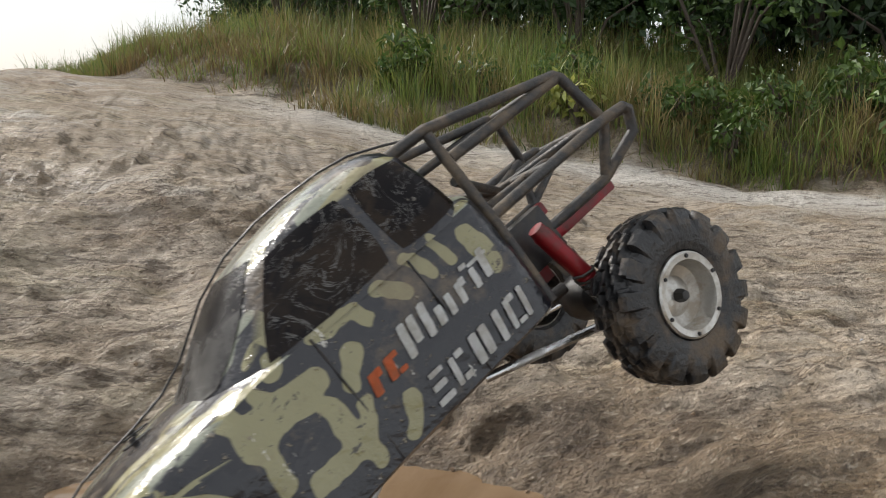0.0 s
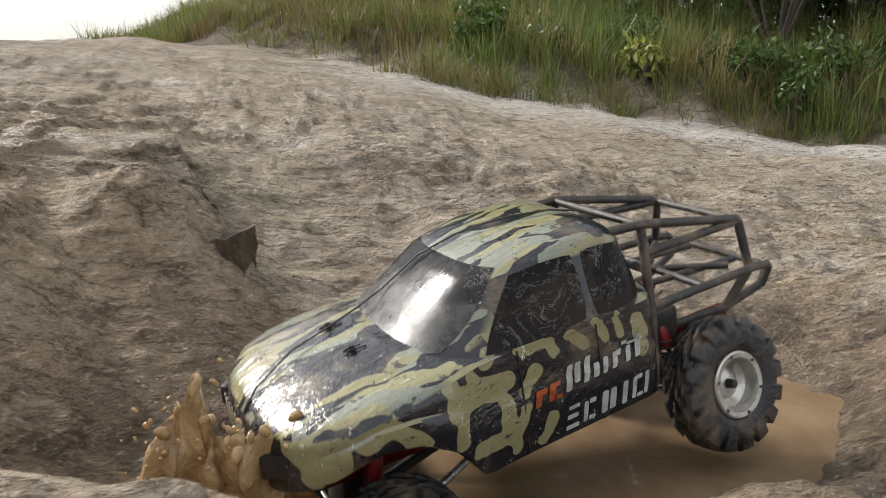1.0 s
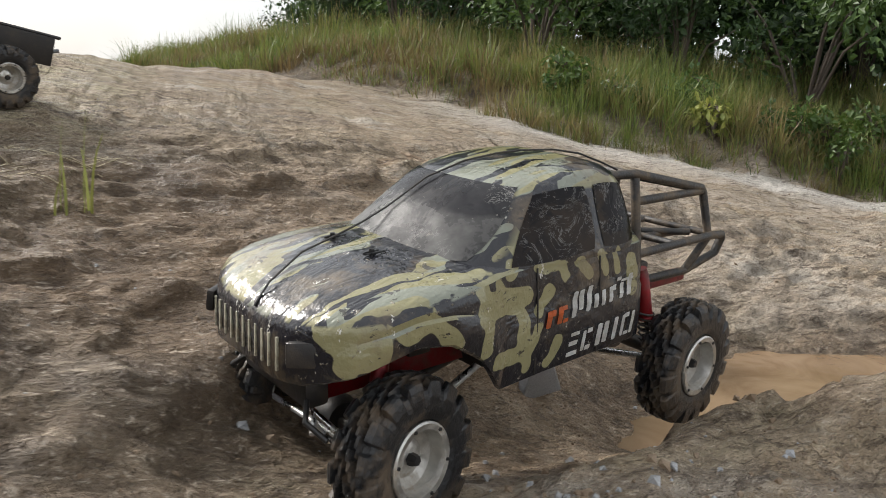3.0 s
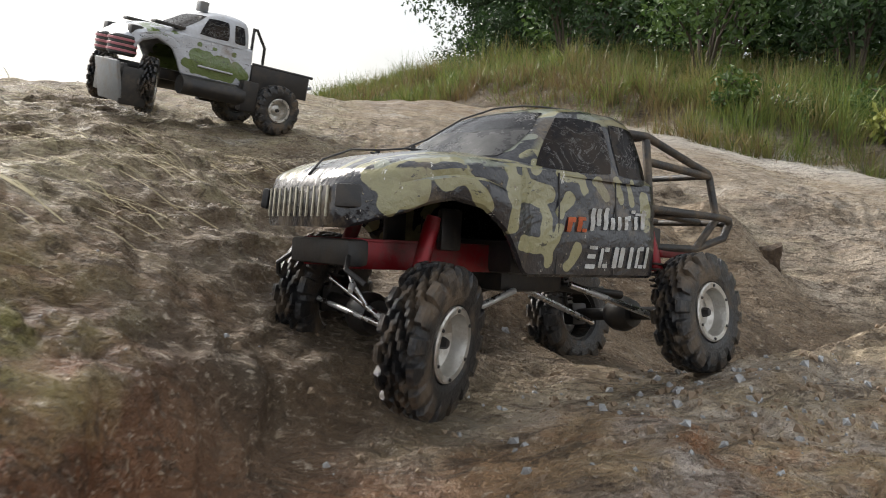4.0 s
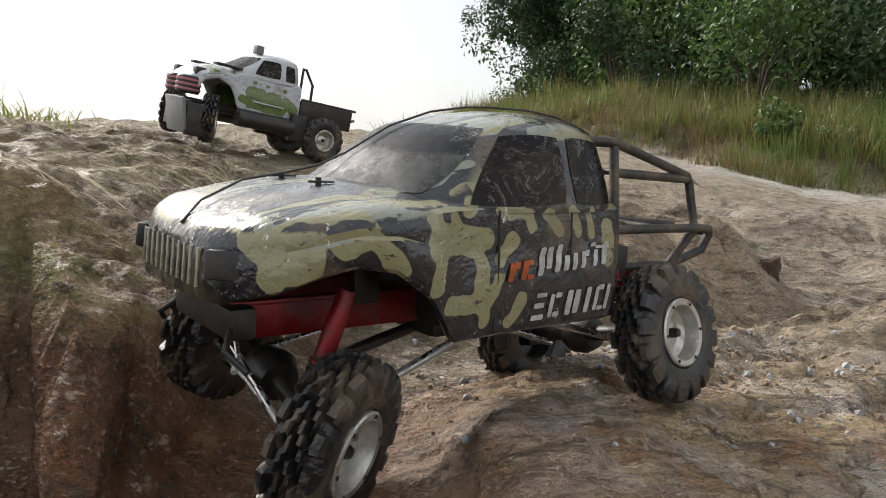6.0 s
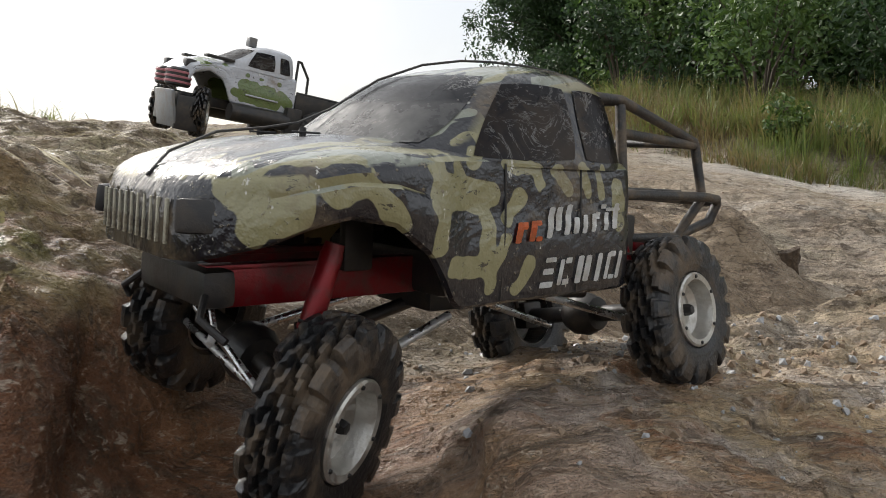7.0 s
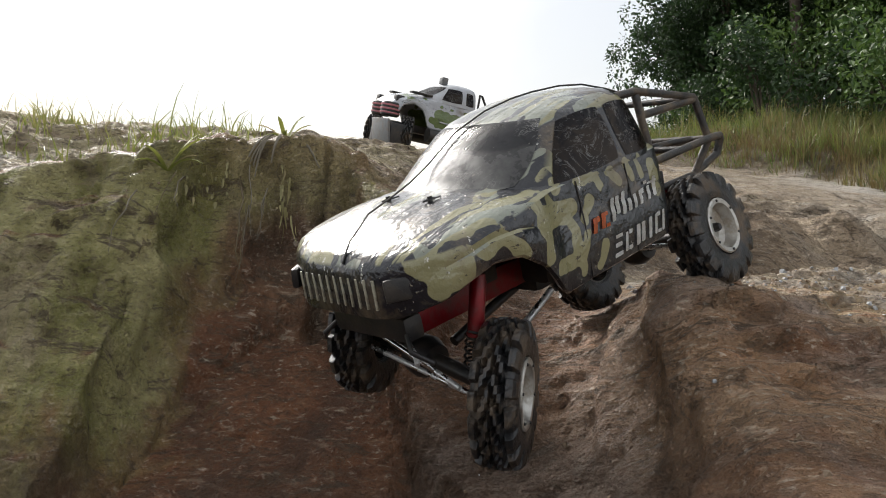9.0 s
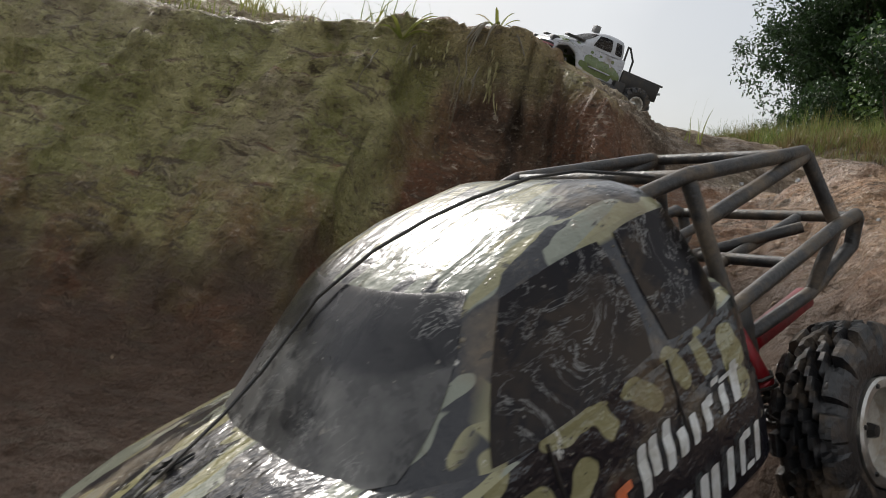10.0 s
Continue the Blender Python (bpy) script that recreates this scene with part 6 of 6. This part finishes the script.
MAT_SPLASH = splash_material()
SPLASHES = [splash_piece(1, 0.176, 0.070, 0.030, 3), splash_piece(2, 0.055, 0.07, 0.03, 2), splash_piece(3, 0.055, 0.06, 0.03, 2)]

# ---- the parked white truck on the ridge ----
WHITE_STROKES = [(0.066, 0.118, -0.030, 0.116, 0.009), (-0.040, 0.140, -0.058, 0.128, 0.013), (0.052, 0.138, -0.02, 0.132, 0.008), (0.070, 0.150, 0.034, 0.151, 0.011), (0.022, 0.146, -0.012, 0.147, 0.010), (0.090, 0.128, 0.070, 0.128, 0.008), (-0.028, 0.168, -0.032, 0.168, 0.004), (0.022, 0.172, 0.018, 0.172, 0.003),
                 (0.062, 0.174, 0.058, 0.174, 0.004)]
MAT_WHITE_SHELL = camo_material("white_shell_green_patches", WHITE_STROKES, (0.40, 0.41, 0.44), (0.10, 0.14, 0.04), (0.46, 0.47, 0.50), (1, 1, 1))
MAT_GREY_PLATE = muddy("grey_skid_plate", (0.15, 0.16, 0.17), 0.45, 0.3, amount=0.5)
MAT_PINK = muddy("faded_red_ring", (0.40, 0.14, 0.16), 0.5, amount=0.3)
MAT_WHITE_PLAIN = muddy("white_plastic", (0.44, 0.45, 0.48), 0.35, mud=(0.3, 0.25, 0.18), amount=0.3)


def white_truck():
    t = tagged(new("rc_truck"), "parked white toy pickup with green camouflage and black bed", "toy truck")
    shell = Shell(half=([0.225, 0.221, 0.214, 0.205, 0.195, 0.11, 0.09, -0.07, -0.08], [0.060, 0.074, 0.086, 0.094, 0.100, 0.100, 0.098, 0.095, 0.092]),
                  low=([0.225, 0.215, 0.205, 0.195, 0.16, 0.125, 0.110, 0.100, 0.095, -0.08], [0.120, 0.122, 0.130, 0.152, 0.166, 0.152, 0.128, 0.104, 0.100, 0.100]),
                  shoulder=([0.225, 0.220, 0.208, 0.17, 0.10, -0.08], [0.150, 0.164, 0.174, 0.186, 0.194, 0.194]),
                  crown=([0.225, 0.20, 0.16, 0.10, -0.08], [0.002, 0.008, 0.012, 0.010, 0.004]), front=0.225, rear=-0.08)
    cab = Cabin(z=[0.190, 0.206, 0.224, 0.240, 0.250, 0.256, 0.260], side_front=[0.118, 0.094, 0.066, 0.042, 0.026, 0.008, -0.008], mid_front=[0.136, 0.110, 0.080, 0.054, 0.036, 0.016, 0.0],
                rear=[-0.079, -0.078, -0.076, -0.073, -0.068, -0.058, -0.045], half=[0.094, 0.091, 0.086, 0.080, 0.073, 0.060, 0.042])
    body = part("body", shell.lower_mesh(48), MAT_WHITE_SHELL, t, "white body shell with green patches")
    top = part("cab", cab.mesh([0.188, 0.198, 0.206, 0.215, 0.224, 0.233, 0.240, 0.246, 0.250, 0.254, 0.257, 0.260]), MAT_WHITE_PLAIN, t, "white cab with dark windows")
    part("windscreen", panel(cabin_front(cab), [(-0.080, 0.196), (0.080, 0.196), (0.068, 0.244), (-0.068, 0.244)], n=10), MAT_SIDE_GLASS, top, "dark windscreen")
    for s in (1, -1):
        part("side_window", panel(cabin_side(cab, s), [(-0.012, 0.197), (0.066, 0.197), (0.038, 0.240), (-0.012, 0.241)]), MAT_SIDE_GLASS, top, "dark side window")
        part("side_window", panel(cabin_side(cab, s), [(-0.058, 0.197), (-0.026, 0.197), (-0.026, 0.240), (-0.052, 0.238)]), MAT_SIDE_GLASS, top, "dark rear side window")
        bm = bmesh.new()
        put_tube(bm, [(0.098, s * 0.104, 0.078), (-0.06, s * 0.104, 0.078)], 0.022, 14)
        part("side_tank", bm, MAT_BLACK, t, "fat black tube along the sill")
        bm = bmesh.new()
        put_box(bm, (-0.095, s * 0.108 - 0.012, 0.045), (-0.052, s * 0.108 + 0.012, 0.118), 0.005)
        part("side_can", bm, MAT_BLACK, t, "black fuel can on the side")
        bm = bmesh.new()
        put_tube(bm, [(0.06, s * 0.1005, 0.127), (-0.03, s * 0.1005, 0.125)], 0.0022, 8)
        part("trim_strip", bm, MAT_WHITE_PLAIN, t, "pale trim strip")
        bm = bmesh.new()
        put_tube(bm, [(-0.086, s * 0.07, 0.15), (-0.086, s * 0.066, 0.243), (-0.096, s * 0.064, 0.243), (-0.122, s * 0.066, 0.205), (-0.122, s * 0.07, 0.150)], 0.0036, 8)
        part("roll_bar", bm, MAT_BLACK, t, "black roll bar behind the cab")
        bm = bmesh.new()
        put_box(bm, (-0.250, s * 0.088 - 0.004, 0.100), (-0.084, s * 0.088 + 0.004, 0.158), 0.002)
        put_tube(bm, [(-0.262, s * 0.086, 0.160), (-0.086, s * 0.086, 0.160)], 0.0035, 8)
        part("bed_side", bm, MAT_BLACK, t, "black bed side")
        bm = bmesh.new()
        put_tube(bm, [(-0.255, s * 0.075, 0.13), (-0.268, s * 0.078, 0.135)], 0.004, 8)
        part("tail_light", bm, MAT_GREY_PLATE, t, "small clear tail light")
        bm = bmesh.new()
        put_box(bm, (0.095, s * 0.080 - 0.017, 0.199), (0.168, s * 0.080 + 0.010, 0.206), 0.003)
        part("cowl_scoop", bm, MAT_BLACK, t, "black scoop along the hood edge")
        bm = bmesh.new()
        put_box(bm, (0.186, s * 0.070 - 0.014, 0.160), (0.215, s * 0.070 + 0.014, 0.184), 0.006)
        part("lamp_pod", bm, MAT_BLACK, t, "black lamp pod on the fender")
    bm = bmesh.new()
    put_box(bm, (-0.250, -0.088, 0.104), (-0.244, 0.088, 0.156), 0.002)
    put_box(bm, (-0.248, -0.086, 0.100), (-0.084, 0.086, 0.108), 0.002)
    part("bed_floor", bm, MAT_BLACK, t, "black bed floor and tailgate")
    bm = bmesh.new()
    put_box(bm, (0.012, -0.012, 0.256), (0.034, 0.012, 0.280), 0.003)
    part("roof_lamp", bm, MAT_GREY_PLATE, t, "small grey roof lamp")
    bm = bmesh.new()
    put_box(bm, (-0.004, 0.030, -0.048), (0.004, 0.158, 0.040), 0.004)
    part("skid_plate", bm, MAT_GREY_PLATE, t, "grey front skid plate").matrix_basis = pose(0.252, 0, 0.062, 0, 12, 0)
    bm = bmesh.new()
    put_box(bm, (0.238, 0.0, 0.030), (0.248, 0.155, 0.098), 0.003)
    put_box(bm, (0.190, 0.149, 0.012), (0.248, 0.158, 0.092), 0.004)
    part("bumper", bm, MAT_BLACK, t, "black bumper block")
    for y in (0.036, -0.036):
        bm = bmesh.new()
        put_turned(bm, [(0.0, -0.022), (0.026, -0.022), (0.030, -0.018), (0.030, 0.018), (0.026, 0.022), (0.0, 0.022)], 18, axis="z", m=Matrix.Translation((0.222, y + 0.03, 0.135)))
        drum = part("lamp_drum", bm, MAT_BLACK, t, "dark round lamp housing")
        for z in (0.128, 0.140, 0.152):
            bm = bmesh.new()
            put_turned(bm, [(0.0298, -0.003), (0.0318, -0.002), (0.0318, 0.002), (0.0298, 0.003)], 18, axis="z", m=Matrix.Translation((0.222, y + 0.03, z - 0.005)))
            part("red_ring", bm, MAT_PINK, drum, "faded red ring")
    bm = bmesh.new()
    put_box(bm, (-0.22, -0.04, 0.080), (0.22, 0.04, 0.105), 0.006)
    put_tube(bm, [(0.174, -0.15, 0.062), (0.174, 0.11, 0.062)], 0.008, 10)
    put_tube(bm, [(-0.157, -0.09, 0.062), (-0.157, 0.09, 0.062)], 0.008, 10)
    part("chassis", bm, MAT_BLACK, t)
    for x, y, st in ((0.174, 0.112, 64), (0.174, -0.150, 50), (-0.157, 0.108, 0), (-0.157, -0.108, 0)):
        w = wheel_copy(t, False)
        w.matrix_basis = pose(x, y, 0.062, 0, 20, st + (0 if y > 0 else 180))
    t.matrix_basis = pose(-0.425, 2.10, 0.516, -8.0, -9.0, 219) @ Matrix.Scale(0.97, 4)
    return t


white_truck()


# ---- how the truck, its wheels and the water move ----
# hub heights on the near side, front steer, by time
REAR_HUB = [(0, 0.042), (0.5, 0.057), (1.0, 0.082), (1.2, 0.086), (1.5, 0.075), (2.2, 0.06), (3.3, 0.051), (3.5, 0.051), (4.0, 0.067), (4.5, 0.079), (5.0, 0.080), (5.5, 0.082),
            (7.0, 0.078), (7.5, 0.079), (8.5, 0.086), (9.0, 0.084), (9.3, 0.073), (9.5, 0.066), (10, 0.068)]
FRONT_HUB = [(0, 0.060), (1.0, 0.055), (2.0, 0.046), (2.2, 0.064), (3.3, 0.066), (3.5, 0.067), (4.0, 0.044), (4.2, 0.036), (4.5, 0.036), (4.8, 0.030), (5.0, 0.032), (5.5, 0.029),
             (7.0, 0.036), (7.5, 0.034), (8.5, 0.040), (9.0, 0.037), (9.3, 0.031), (9.5, 0.04), (10, 0.05)]
STEER = [(0, 0), (2.2, 6), (3.3, 15), (3.5, 16), (4.0, 27), (4.5, 27), (5.0, 30), (5.5, 31), (7.0, 27), (7.5, 31), (8.5, 32), (9.0, 31), (9.3, 15), (9.5, 4), (10, 0)]
REAR_MID, FRONT_MID, TRACK = 0.054, 0.056, 0.092


def motions():
    walk(truck, TRUCK_PATH)
    ts = [m[0] for m in TRUCK_PATH]
    run = np.cumsum([0.0] + [(b[1].translation - a[1].translation).length for a, b in zip(TRUCK_PATH, TRUCK_PATH[1:])])
    rows = {k: [] for k in ("rl", "rr", "fl", "fr", "ra", "fa")}
    for k in range(101):
        t = k / 10
        spin = math.degrees(float(np.interp(t, ts, run)) / TYRE_R)
        zr, zf, st = (float(np.interp(t, *zip(*tab))) for tab in (REAR_HUB, FRONT_HUB, STEER))
        rr, rf = math.degrees(math.atan2(zr - REAR_MID, 0.11)), math.degrees(math.atan2(zf - FRONT_MID, 0.11))
        turn, back = pose(0, 0, 0, 0, spin, 0), pose(0, 0, 0, 0, 0, 180)
        ra, fa = pose(-0.160, 0, REAR_MID, rr, 0, 0), pose(0.175, 0, FRONT_MID, rf, 0, 0)
        rows["ra"].append((t, ra))
        rows["fa"].append((t, fa))
        rows["rl"].append((t, ra @ pose(0, TRACK, 0, 0, 0, 5) @ turn))
        rows["rr"].append((t, ra @ pose(0, -TRACK, 0, 0, 0, 5) @ turn @ back))
        rows["fl"].append((t, fa @ pose(0, TRACK, 0, 0, 0, st) @ turn))
        rows["fr"].append((t, fa @ pose(0, -TRACK, 0, 0, 0, st) @ turn @ back))
    for ob, key in ((wheel_rl, "rl"), (wheel_rr, "rr"), (wheel_fl, "fl"), (wheel_fr, "fr"), (axle_rear, "ra"), (axle_front, "fa")):
        walk(ob, rows[key])
    # thrown water rises out of the ford and falls back below its face
    plume = [(0, 0.92, -0.27), (0.45, 0.92, -0.27), (0.65, 0.90, -0.09), (0.8, 0.858, -0.02), (0.92, 0.803, 0.0), (1.02, 0.772, 0.0), (1.18, 0.755, -0.11), (1.32, 0.74, -0.27), (10, 0.74, -0.27)]
    walk(SPLASHES[0], [(t, pose(x, 1.20, WATER_Z + up, 0, 0, 84 + 8 * min(t, 1.4))) for t, x, up in plume])
    for ob, (x, y), t0, t1, t2, turn in zip(SPLASHES[1:], ((1.02, 1.16), (1.22, 1.20)), (0.30, 0.75), (0.60, 1.15), (1.10, 1.60), (60, 90)):
        low, end = pose(x, y, WATER_Z - 0.20, 0, 0, turn), pose(x - 0.03, y, WATER_Z - 0.20, 0, 0, turn + 8)
        walk(ob, [(0, low), (t0, low), (t1, pose(x - 0.015, y, WATER_Z - 0.01, 0, 0, turn + 4)), (t2, end), (10, end)])


motions()
